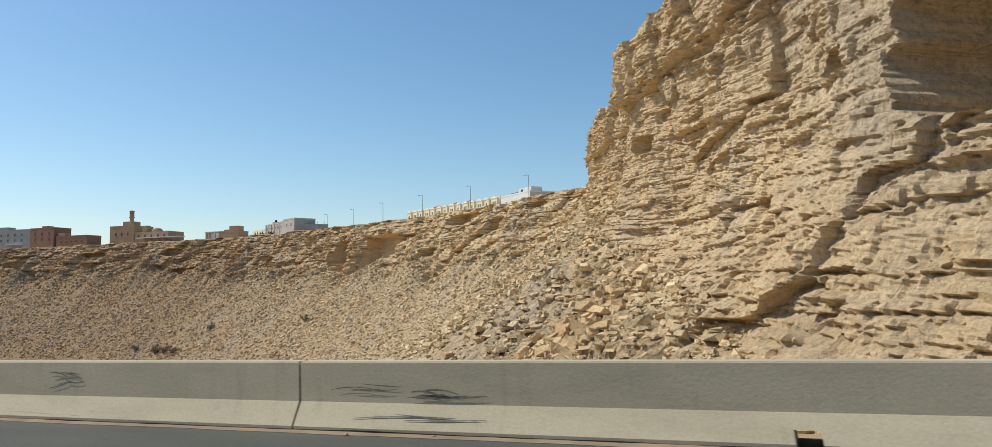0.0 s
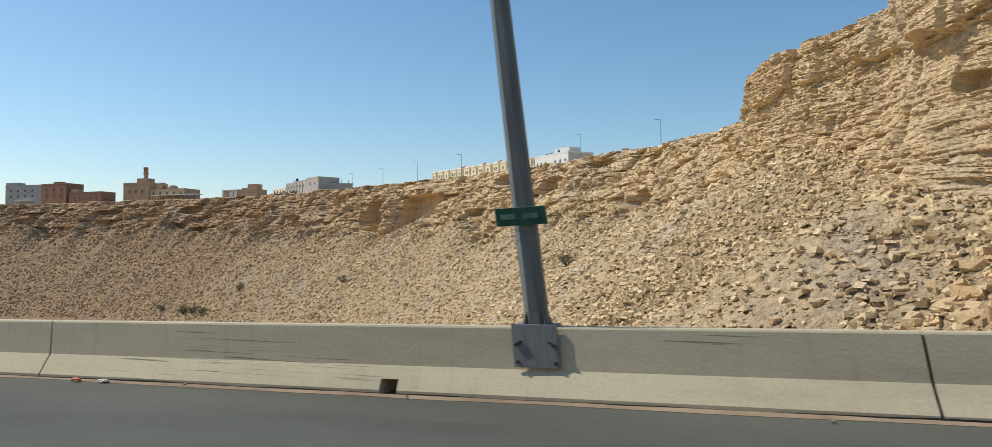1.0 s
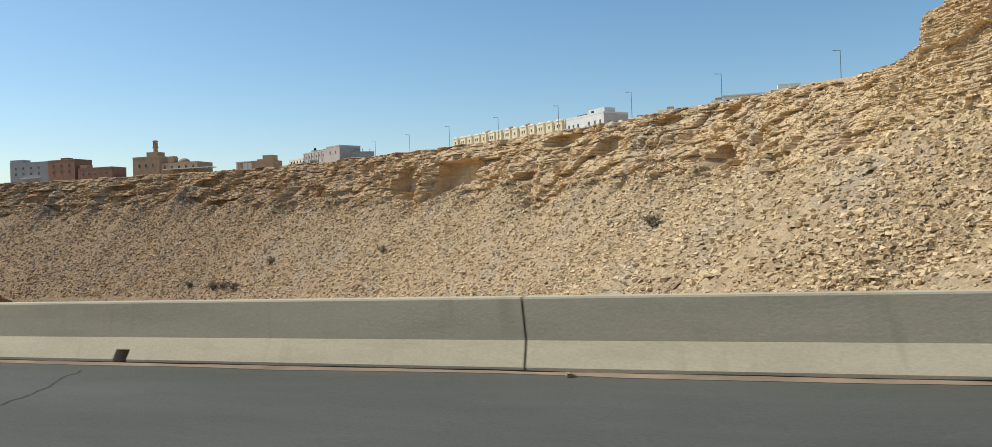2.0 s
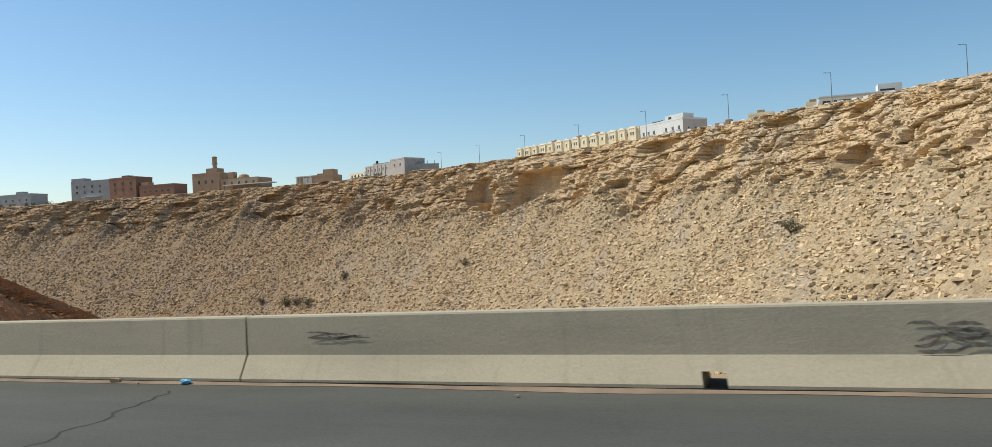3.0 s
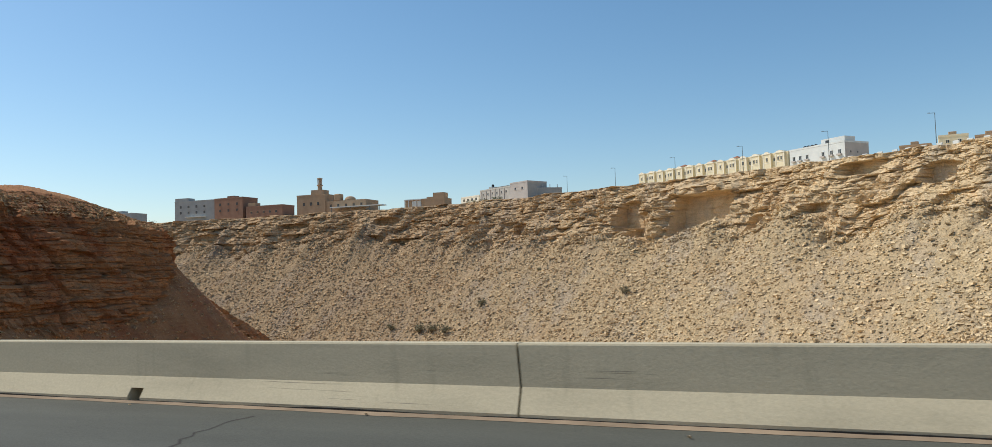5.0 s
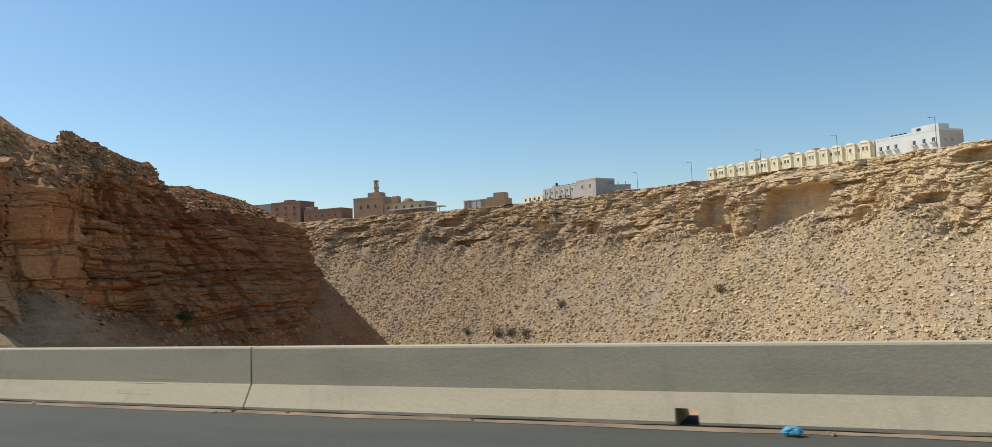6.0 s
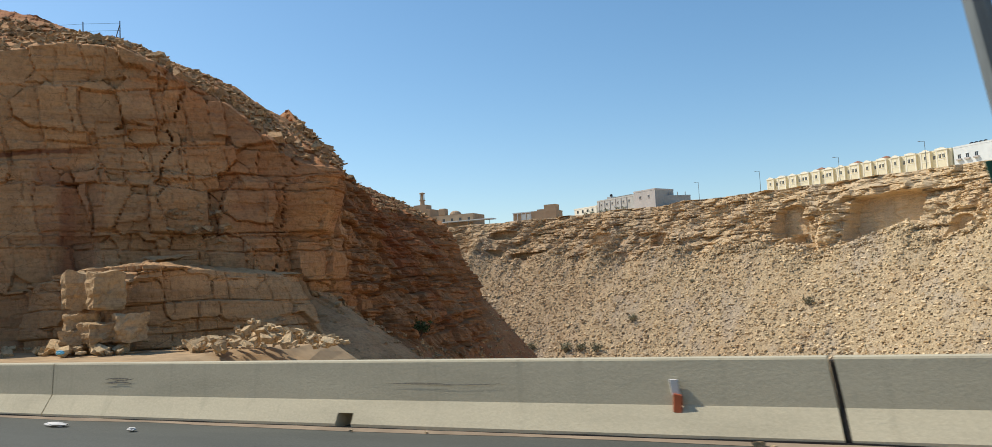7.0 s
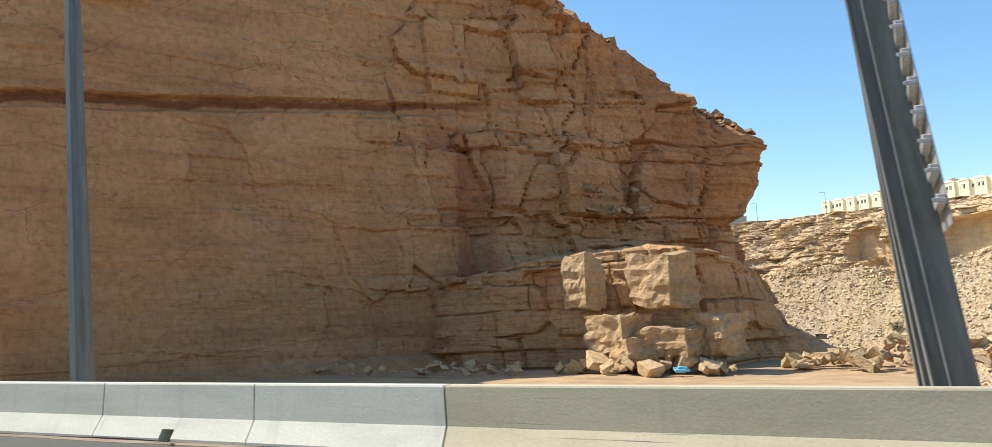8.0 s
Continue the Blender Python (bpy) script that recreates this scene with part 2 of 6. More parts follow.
SIDE_WALL = plain("grey_beige_render", (0.50, 0.46, 0.42), 0.85, vary=0.08, scale=0.2)
PALE_WALL = plain("pale_grey_render", (0.50, 0.48, 0.43), 0.85, vary=0.12, scale=0.25)
GREY_WALL = plain("grey_render", (0.36, 0.37, 0.36), 0.85, vary=0.12, scale=0.2)
TAN_WALL = plain("tan_render", (0.43, 0.30, 0.19), 0.9, vary=0.12, scale=0.2)
BROWN_WALL = plain("brown_brick_render", (0.30, 0.175, 0.12), 0.9, vary=0.12, scale=0.3)
ROOF_RED = plain("brown_red_tiles", (0.30, 0.14, 0.085), 0.85, vary=0.15, scale=0.8)
GLASS_DARK = plain("dark_window_glass", (0.05, 0.055, 0.06), 0.15, vary=0.1)
LEAF = plain("dusty_shrub_leaves", (0.22, 0.20, 0.12), 0.8, vary=0.35, scale=2.0)
LEAF_GREEN = plain("green_shrub_leaves", (0.07, 0.10, 0.035), 0.8, vary=0.35, scale=2.0)
TWIG = plain("dry_twigs", (0.14, 0.10, 0.065), 0.9)
BLUE_PLASTIC = plain("blue_plastic", (0.006, 0.03, 0.20), 0.3, vary=0.1)
CYAN_PLASTIC = plain("pale_blue_plastic", (0.12, 0.42, 0.60), 0.4, vary=0.15)
WHITE_PLASTIC = plain("white_litter", (0.6, 0.58, 0.54), 0.6, vary=0.1)
ORANGE_PLASTIC = plain("orange_plastic", (0.45, 0.12, 0.05), 0.5, vary=0.15)
TANK_BLACK = plain("black_water_tank", (0.03, 0.03, 0.035), 0.5)


# ---- numeric noise and the bedded rock ----
def perlin(x, y, z=0.0, seed=0):
    """Gradient noise in the plane, or in a slice z of space."""
    x, y = np.broadcast_arrays(np.asarray(x, np.float32), np.asarray(y, np.float32))
    fx_, fy_, fz_ = np.floor(x), np.floor(y), math.floor(z)
    xf, yf, zf = x - fx_, y - fy_, z - fz_
    xi, yi = fx_.astype(np.int32).view(np.uint32) * np.uint32(374761393), fy_.astype(np.int32).view(np.uint32) * np.uint32(668265263)
    u, v = (t * t * t * (t * (t * 6 - 15) + 10) for t in (xf, yf))
    w = zf * zf * zf * (zf * (zf * 6 - 15) + 10)

    def corner(a, b, c):
        key = (a * 374761393 + b * 668265263 + (fz_ + c) * 2147483647 + seed * 974634777) & 0xFFFFFFFF
        h = xi + yi + np.uint32(key)
        h = (h ^ (h >> np.uint32(13))) * np.uint32(1274126177)
        h = h ^ (h >> np.uint32(16))
        k = np.float32(1 / 127.5)
        g = ((h & np.uint32(255)) * k - 1) * (xf - a) + (((h >> np.uint32(8)) & np.uint32(255)) * k - 1) * (yf - b)
        if zf != c:
            g += (((h >> np.uint32(16)) & np.uint32(255)) * k - 1) * np.float32(zf - c)
        return g

    def layer(c):
        p, q = corner(0, 0, c), corner(0, 1, c)
        p += u * (corner(1, 0, c) - p)
        q += u * (corner(1, 1, c) - q)
        return p + v * (q - p)
    low = layer(0)
    return low if w == 0 else low + np.float32(w) * (layer(1) - low)


def fbm(x, y, z=0.0, octaves=4, seed=0, gain=0.5):
    total, amp, f = 0.0, 1.0, 1.0
    for i in range(octaves):
        total = total + amp * perlin(x * f, y * f, z * f, seed + i)
        amp, f = amp * gain, f * 2.03
    return total


def hash01(a, b, seed=0):
    h = (np.asarray(a, np.int64) * 374761393 + np.asarray(b, np.int64) * 668265263 + seed * 974634777) & 0xFFFFFFFF
    h = ((h ^ (h >> 13)) * 1274126177) & 0xFFFFFFFF
    h = ((h ^ (h >> 16)) * 2246822519) & 0xFFFFFFFF
    return ((h >> 8) & 0xFFFF) / 65535.0


def smooth(a, b, x):
    t = np.clip((x - a) / (b - a), 0, 1)
    return t * t * (3 - 2 * t)


def beds(s, z, thick, seed, block=3.5, warp=0.5, level=0.7, joint=0.2):
    """How far each block of each bed stands out of a rock face, about -1 to 1: s runs along the face, z up."""
    rng = np.random.RandomState(seed)
    zz = z + warp * thick * (2.0 * perlin(s / (18 * thick), z / (9 * thick), 0, seed) + 0.5 * perlin(s / (4 * thick), z / (3 * thick), 0, seed + 1))
    t = thick * (0.35 + 1.3 * rng.rand(900) ** 1.5)
    bounds = np.cumsum(t) - 70
    i = np.clip(np.searchsorted(bounds, zz), 1, 898)
    f = (zz - bounds[i - 1]) / t[i]
    length = thick * block * (0.45 + 1.9 * hash01(i, 7, seed) ** 1.5)
    u = (s + 0.22 * thick * perlin(s / thick, z / thick, 3.3, seed + 2)) / length + 9.7 * hash01(i, 3, seed)
    cell = np.floor(u)
    g = u - cell
    out = level * (hash01(i, 1, seed) - 0.5) + (1.7 - level) * (hash01(i, cell, seed + 5) - 0.5)
    edge = np.minimum(np.minimum(g, 1 - g) * length, np.minimum(f, 1 - f) * t[i]) / min(0.16 * thick, joint)
    return out - 0.45 * np.clip(1 - edge, 0, 1) ** 2


def facets(s, z, w, h, seed, tilt=0.8, joint=0.12):
    """Relief of a jointed rock face, about -1 to 1: blocks of uneven outline, each with its own slant, cracks between them."""
    u = s / w + 0.10 * perlin(2 * s / w, 2 * z / h, 0, seed)
    v = z / h + 0.22 * perlin(0.6 * s / w, 0.6 * z / h, 5.5, seed + 1)
    u = u + 0.37 * np.floor(v)
    cu, cv = np.floor(u), np.floor(v)
    f1, f2 = np.full(u.shape, 9.0), np.full(u.shape, 9.0)
    best = np.zeros(u.shape)
    for i in (-1, 0, 1):
        for j in (-1, 0, 1):
            a, b = cu + i, cv + j
            dx, dy = u - a - 0.18 - 0.64 * hash01(a, b, seed), v - b - 0.18 - 0.64 * hash01(a, b, seed + 11)
            d = np.maximum(np.abs(dx), np.abs(dy)) + 0.15 * np.minimum(np.abs(dx), np.abs(dy))
            val = hash01(a, b, seed + 23) * 2 - 1 + tilt * ((hash01(a, b, seed + 31) * 2 - 1) * dx + (hash01(a, b, seed + 43) * 2 - 1) * dy) * 1.6
            closer = d < f1
            f2 = np.where(closer, f1, np.minimum(f2, d))
            best = np.where(closer, val, best)
            f1 = np.where(closer, d, f1)
    return best - 0.55 * np.clip(1 - (f2 - f1) * min(w, h) / joint, 0, 1)


def spline(points, step):
    """A smooth line through rows of numbers; step gives the distance between samples for a row. Returns rows."""
    p = np.array(points, float)
    p = np.vstack([2 * p[0] - p[1], p, 2 * p[-1] - p[-2]])
    fine = []
    for i in range(1, len(p) - 2):
        a, b, c, d = p[i - 1], p[i], p[i + 1], p[i + 2]
        for t in np.linspace(0, 1, 60, endpoint=False):
            fine.append(0.5 * (2 * b + (c - a) * t + (2 * a - 5 * b + 4 * c - d) * t * t + (3 * b - a - 3 * c + d) * t ** 3))
    fine = np.array(fine)
    s = np.concatenate([[0], np.cumsum(np.hypot(*np.diff(fine[:, :2], axis=0).T))])
    at, pos = [0.0], 0.0
    while True:
        row = [np.interp(pos, s, fine[:, k]) for k in range(2)]
        pos += step(*row)
        if pos >= s[-1]:
            break
        at.append(pos)
    at = np.array(at)
    return at, np.array([np.interp(at, s, fine[:, k]) for k in range(p.shape[1])]).T


def grid_mesh(name, pts, mat, flip=False, flat=True, lower=None):
    """One mesh from a grid of points, rows x columns x 3."""
    r, c = pts.shape[:2]
    q = np.arange(r * c).reshape(r, c)
    f = np.stack([q[:-1, :-1], q[:-1, 1:], q[1:, 1:], q[1:, :-1]], -1).reshape(-1, 4)
    if flip:
        f = f[:, ::-1]
    me = bpy.data.meshes.new(name)
    me.vertices.add(r * c)
    me.vertices.foreach_set("co", pts.reshape(-1).astype(np.float32))
    me.loops.add(f.size)
    me.loops.foreach_set("vertex_index", f.reshape(-1).astype(np.int32))
    me.polygons.add(len(f))
    me.polygons.foreach_set("loop_start", np.arange(0, f.size, 4, dtype=np.int32))
    me.update(calc_edges=True)
    me.materials.append(mat)
    if lower:   # another material from a row of the grid on
        row, other = lower
        me.materials.append(other)
        me.polygons.foreach_set("material_index", (np.arange(len(f)) // (c - 1) >= row).astype(np.int32))
    if flat:
        me.shade_flat()
    else:
        me.shade_smooth()
    return new(name, me)


def normals_of(line, window):
    """Level outward normals (to the right of the way) of a plan line, smoothed."""
    d = np.gradient(line[:, :2], axis=0)
    k = np.hanning(window) / np.hanning(window).sum()
    pad = window // 2
    d = np.stack([np.convolve(np.pad(d[:, i], pad, "edge"), k, "same")[pad:-pad] for i in range(2)], 1)
    d /= np.linalg.norm(d, axis=1)[:, None]
    return np.stack([d[:, 1], -d[:, 0]], 1)


# ---- the road's line ----
SEGMENT, JOINT0 = 11.59, -6.09


def road_y(x):
    """The barrier's foot, on the road side."""
    return -5.59e-5 * x * x - 0.03236 * x


def road_z(x):
    return 4.02e-5 * x * x + 0.02302 * x


# ---- the canyon side: near cliff, talus and far rim in one sweep ----
# rim x, y, z; height of the cliff's foot; level run of the cliff; fall of the talus
RIM = [
    (46, 10, 30, -5, 13, 0.55),
    (24, 24, 32, -5, 13, 0.55),
    (8, 36, 33, -4, 12, 0.55),
    (-1, 52, 30, 0.8, 8.5, 0.58),
    (-9.2, 66, 28.6, 3.5, 4.5, 0.60),
    (-16.2, 76.5, 27.6, 7, 4, 0.62),
    (-14.5, 96, 31.8, 11, 7, 0.68),
    (-21, 118, 33.4, 16, 6, 0.74),
    (-34, 136, 31.8, 15, 2.5, 0.73),
    (-33, 150, 29, 12, 7, 0.70),
    (-42, 172, 28, 11, 8, 0.62),
    (-51, 212, 33, 10, 6, 0.58),
    (-66, 256, 37, 12, 8, 0.64),
    (-92, 283, 38, 13, 9, 0.70),
    (-124, 308, 38, 11.5, 9, 0.74),
    (-162, 337, 38.5, 10, 8, 0.75),
    (-192, 361, 39.5, 9, 8, 0.75),
    (-255, 395, 40, 11, 9, 0.75),
    (-320, 421, 40, 14, 11, 0.74),
    (-390, 434, 39.5, 16, 11, 0.73),
    (-455, 432, 39, 16, 12, 0.72),
    (-530, 420, 38, 15, 12, 0.70),
    (-620, 400, 36, 14, 12, 0.70),
    (-760, 380, 38, 14, 12, 0.70),
]
FLOOR = -50.0
at, line = spline(RIM, lambda x, y: float(np.interp(math.hypot(x + 20, y + 8), (55, 110, 160, 300, 450), (0.15, 0.3, 0.46, 0.74, 1.2))))
nrm = -normals_of(line, 121)
S = at[None, :]
zr, zc, wc, fall = (line[:, k][None, :] for k in (2, 3, 4, 5))
far = smooth(120, 220, np.hypot(line[:, 0] + 20, line[:, 1]))[None, :]
wc = wc + far * 6.0
z_even = zc
zc = np.minimum(zc + far * (2.0 + 13.0 * fbm(S / 30, 0 * S, 2.2, 4, 14)), zr - 3.0)
den = smooth(26, 18, np.abs(at - at[np.argmin(np.hypot(line[:, 0] + 209, line[:, 1] - 370))]))[None, :]
s_left, s_right = (at[np.argmin(np.hypot(line[:, 0] - x, line[:, 1] - y))] for x, y in ((-219, 376), (-187, 358)))
zc = zc * (1 - den) + (10.0 + 10.5 * np.clip((s_left - S) / (s_left - s_right), -0.4, 1.1)) * den
zr = zr + far * 1.1 * fbm(S / 17, 0 * S, 5.2, 4, 15, 0.6)
rise = 0.8 * zr / np.hypot(line[:, 0] + 130, line[:, 1] + 5)[None, :]
back = -np.concatenate([np.geomspace(400, 1.2, 26), [0.5]])[:, None]
cliff_v = np.linspace(0, 1, 255)[:, None]
down_v = np.linspace(0, 1, 125)[1:, None] ** 1.15
reach = (z_even - FLOOR) / fall
near_c = 1 - smooth(60, 110, np.hypot(line[:, 0] + 5, line[:, 1]))[None, :]


def run_of(v):
    """The near cliff is sheer above and flattens into ledges at its foot."""
    return near_c * v ** 4.5 + (1 - near_c) * v


# plateau, cliff, talus: distance out from the rim (W) and height (Z)
W = np.concatenate([back + 0 * S, run_of(cliff_v) * wc, wc + down_v * reach])
Z = np.concatenate([zr - rise * back + 0.3 * fbm(S / 20, back / 14, 0, 3, 5),
                    zr + (zc - zr) * cliff_v, z_even - down_v * reach * fall + (zc - z_even) * (1 - smooth(0, 0.3, down_v))])
nb, ncl = len(back), len(cliff_v)
face = np.concatenate([smooth(-6, 0, back) + 0 * S, np.ones_like(cliff_v) + 0 * S,
                       0.0 + 1 - smooth(0.0, 0.10, down_v) + 0 * S])
patchy = smooth(-0.3, 0.5, fbm(S / 45, Z / 16, 0, 3, 12))
def only(weight, relief):
    """A relief worked out only in the columns where it counts."""
    k = weight[0] > 0.02
    r = np.zeros(Z.shape)
    r[:, k] = relief(S[:, k], Z[:, k])
    return weight * r


def near_relief(s, z):
    """The near cliff: broad plane faces, stacks of thin beds between them, ledges at the foot."""
    stack = smooth(-0.05, 0.25, fbm(s / 11, z / 5, 0, 2, 77) + 0.25 * smooth(12, 2, z))
    low = smooth(5.5, 2.0, z)
    return 0.55 * facets(s + 0.25 * z, z, 8.5, 7.5, 101, 0.9, 0.15) + 0.30 * facets(s - 0.2 * z, z, 3.4, 2.4, 107, 0.8, 0.10) \
        + 0.30 * beds(s, z, 1.25, 110, 2.4, 0.6, 0.5, 0.12) + (0.14 + 0.30 * stack) * beds(s, z, 0.62, 16, 5.0, 0.8, 0.7, 0.09) \
        + (0.10 + 0.10 * stack) * beds(s, z, 0.36, 18, 6.0, 0.8, 0.7, 0.06) + 0.10 * fbm(s / 0.8, z / 0.45, 0, 3, 111, 0.6) \
        + low * (0.8 * beds(s, z, 1.4, 108, 2.2, 0.6, 0.75) + 0.35 * beds(s, z, 0.55, 109, 3.0, 0.7, 0.6))



out = (4.2 - 2.6 * near_c) * fbm(S / 30, Z / 26, 1.7, 3, 21) \
    + only(near_c, near_relief) \
    + (1 - 0.97 * near_c - 0.45 * far) * (0.4 + 1.4 * patchy) * (1.0 * beds(S, Z, 3.4, 3, 1.6, 0.8, 0.3) + 0.7 * beds(S, Z, 1.1, 4, 2.2, 0.8, 0.4)) \
    + only(far, lambda s, z: 1.5 * facets(s + 0.5 * z, z, 9, 5, 103, 1.0, 0.4) + 0.7 * facets(s - 0.3 * z, z, 3.6, 2.0, 104, 0.8, 0.3) + 0.8 * fbm(s / 3.2, z / 2.4, 0, 3, 35)) \
    + (0.42 - 0.36 * far - 0.38 * near_c) * beds(S, Z, 0.42, 6, 2.4, 0.8, 0.6) + (0.25 - 0.17 * near_c) * fbm(S / 1.1, Z / 0.8, 0, 3, 33)
# a harder bed caps the near cliff and overhangs it
mid = smooth(150, 130, np.hypot(line[:, 0] + 20, line[:, 1]))[None, :]
out = out + mid * 1.5 * smooth(0.5, 0.9, (Z - zr + 7.0 + 1.6 * fbm(S / 6, 0 * S, 0, 3, 17))) * (0.4 + hash01(np.floor(S / 3.1), 0, 5))


# soft recesses under harder beds, cut by the weather: centre along the rim, half width, bottom, top, depth
def along(x, y):
    return at[np.argmin(np.hypot(line[:, 0] - x, line[:, 1] - y))]


# the hard bed that roofs the large alcove, and the buttress beside it
roof = smooth(24, 15, np.abs(S - along(-204, 366.5))) * smooth(29.5, 31.5, Z) * smooth(37.5, 33.5, Z)
side = smooth(5.5, 2.5, np.abs(S - along(-224, 378.5))) * smooth(33, 29, Z)
W = W + face * (out + 5.0 * roof + 3.5 * side)
solid = np.concatenate([0 * back, 1 + 0 * cliff_v, 0 * down_v])
for x, y, half, z0, z1, depth in ((-203, 366, 17, -12, 31.0, 5.0), (-235, 384.5, 5, 4, 25, 6), (-243, 388.5, 7, 16, 31, 5), (-141, 321, 8, 30.5, 36, 4.5), (-116, 301.5, 6.5, 24, 32, 5),
                                  (-92, 283, 8, 32.5, 36, 4), (-71, 261, 5, 31, 35.5, 4), (-65, 253, 6, 14, 22, 5), (-175, 347.7, 4.5, 8, 19, 4), (-309, 417, 5, 17, 24, 4),
                                  (-345, 426, 7, 21, 27, 4), (-393, 434, 12, 13, 19, 5), (-413, 433, 9, 28, 33.5, 5), (-418, 433, 8, 16, 22, 5), (-470, 429.5, 14, 10, 18, 5),
                                  (-480, 428, 10, 28.5, 32, 4), (-528, 420, 8, 14, 20, 5), (-541, 417.5, 9, 22, 27, 5), (-590, 406, 13, 7, 19, 6),
                                  (16.5, 29.8, 14.0, 9.6, 19.0, 15), (2.5, 44.5, 1.4, 14.4, 16.3, 2.5), (-14, 72, 1.6, 15, 17, 2), (-150, 328, 5, 17, 21, 3)):
    r = np.abs(S - along(x, y)) / half
    q = np.clip((Z - z0) / (z1 - z0), -1, 2)
    k = 6 if half > 10 else 3
    oval = r ** k + np.abs(2 * q - 1) ** (k + 1) + (0.5 if half > 3 else 0.15) * fbm(S / (0.4 * half), Z / (0.2 * (z1 - z0)), 0.3, 3, 9)
    d = solid * smooth(1.0, 0.86, oval)
    lip = float(np.interp(along(x, y), at, (wc * run_of(np.clip((zr - z1) / (zr - zc), 0, 1)))[0]))
    W = W * (1 - d) + d * (lip - depth + 0.12 * np.clip(W - wc * 0.5, -4, 4) + 0.35 * fbm(S / 5, Z / 3, 0, 3, 18) + 0.12 * beds(S, Z, 0.9, 19, 5.0))
rough = 1 - face
ledge = smooth(0.15, 0.5, fbm(S / 26, W / 9, 4.4, 3, 31))
near = smooth(120, 60, np.hypot(line[:, 0] + 20, line[:, 1]))[None, :]
ledge = np.maximum(ledge, smooth(along(-8, 62), along(-2, 50), S) * 0.9)
lump = 1.3 * fbm(S / 48, W / 60, 2, 2, 40) + 0.5 * fbm(S / 20, W / 26, 0, 2, 41) + (0.62 - 0.3 * near) * fbm(S / 1.9, W / 1.9, 0, 4, 51, 0.66) + 0.35 * ledge * beds(S, Z, 0.8, 8, 2.6)
talus = np.concatenate([0 * back + 0 * S, 0 * cliff_v + 0 * S, smooth(0, 0.06, down_v) + 0 * S])
step_u = Z / 1.7 + 0.5 * fbm(S / 9, W / 20, 0, 3, 45)
frac = step_u - np.floor(step_u)
terrace = 1.7 * (smooth(0.62, 0.98, frac) - frac)
Z = Z + talus * (lump + near * ledge * terrace)
P = np.stack([line[None, :, 0] + W * nrm[None, :, 0], line[None, :, 1] + W * nrm[None, :, 1], Z], -1)
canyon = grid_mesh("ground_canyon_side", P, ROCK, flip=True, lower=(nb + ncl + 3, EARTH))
tagged(canyon, "tan bedded limestone canyon side with ledges above a rubble slope", "cliff", kind="structure")


# ---- the hill cut by the road ----
# the rock's foot x, y, z; top of the steep wall; run of the wall; crest x, y, z; back x, y; fall below the foot; how natural the face is
HILL = [
    (-420, 9, -5, 12, 1.5, -420, 40, 28, -440, 140, 0.3, 0),
    (-330, 11, -4, 12, 1.5, -330, 38, 28, -420, 138, 0.3, 0),
    (-290, 10.5, -3.6, 12, 1.5, -302, 34, 28, -400, 136, 0.3, 0),
    (-275, 13, -3.5, 12, 1.0, -291, 36, 28, -390, 134, 0.3, 0.05),
    (-270.5, 19.5, -3.5, 12.5, 1.0, -284, 39, 26, -385, 132, 0.3, 0.05),
    (-265.5, 27.5, -3.4, 15.8, 1.2, -278, 41.5, 24, -380, 130, 0.3, 0.25),
    (-261, 32.5, -3.0, 17.0, 1.6, -272, 43.5, 21.8, -376, 130, 0.3, 0.8),
    (-257.5, 36.3, -2.2, 15.0, 0.9, -266, 45, 19.0, -374, 130, 0.4, 1),
    (-254.8, 39.4, -1.6, 12.5, 0.2, -262, 47, 17.0, -374, 130, 0.45, 1),
    (-252.8, 42.0, -1.2, 9.0, -0.9, -260, 49, 15.0, -373, 131, 0.5, 1),
    (-252.2, 44.8, -1.0, 8.0, -1.9, -259.8, 52, 14.4, -372, 132, 0.6, 1),
    (-253.4, 50, -2.5, 9.0, 0.5, -263, 55, 16.6, -372, 133, 0.8, 1),
    (-254.5, 60, -5, 12.0, 8, -269, 63, 17.2, -370, 136, 1.0, 1),
    (-257.5, 73, -7.5, 12.0, 11, -274.6, 75, 16.3, -370, 143, 1.1, 1),
    (-258, 77.5, -8, 11.0, 11, -275.6, 78, 16.6, -370, 145, 1.15, 1),
    (-258.5, 80.5, -8, 9.0, 11, -277, 81, 14.0, -370, 146, 1.15, 1),
    (-262, 90, -8.5, 9.5, 10, -279, 90, 14.2, -372, 150, 1.2, 1),
    (-267, 104, -6, 9.6, 8, -281, 104, 13.0, -375, 160, 1.2, 1),
    (-274.5, 115, -1, 8.6, 4, -284, 115, 11.0, -378, 168, 1.2, 1),
    (-284.6, 125, 2.0, 8.0, 0.8, -289, 126, 10.0, -382, 176, 1.1, 1),
    (-291, 133, -1.5, 1.5, 3, -298, 136, 3.5, -386, 186, 1.1, 1),
    (-298, 152, -11, -8, 5, -306, 155, -5, -390, 195, 1.2, 1),
    (-314, 202, -28, -25, 5, -324, 207, -23, -400, 230, 1.1, 1),
    (-347, 264, -46, -45, 5, -354, 268, -44, -420, 280, 0.7, 1),
]
at2, line2 = spline(HILL, lambda x, y: float(np.interp(math.hypot(x + 248, y + 4), (30, 70, 160, 230), (0.095, 0.22, 0.5, 1.3))))
nrm2 = normals_of(line2, 61)
S2 = at2[None, :]
fx, fy, z_foot, z_wall, run1, cx, cy, z_top, bx, by, fall2, wild = (line2[:, k][None, :] for k in range(12))
wx, wy = fx - run1 * nrm2[:, 0], fy - run1 * nrm2[:, 1]
bk = (np.linspace(1, 0, 22)[:-1] ** 2)[:, None]
cr = np.linspace(0, 1, 56)[:-1, None]
wl = np.linspace(0, 1, 185)[:, None]
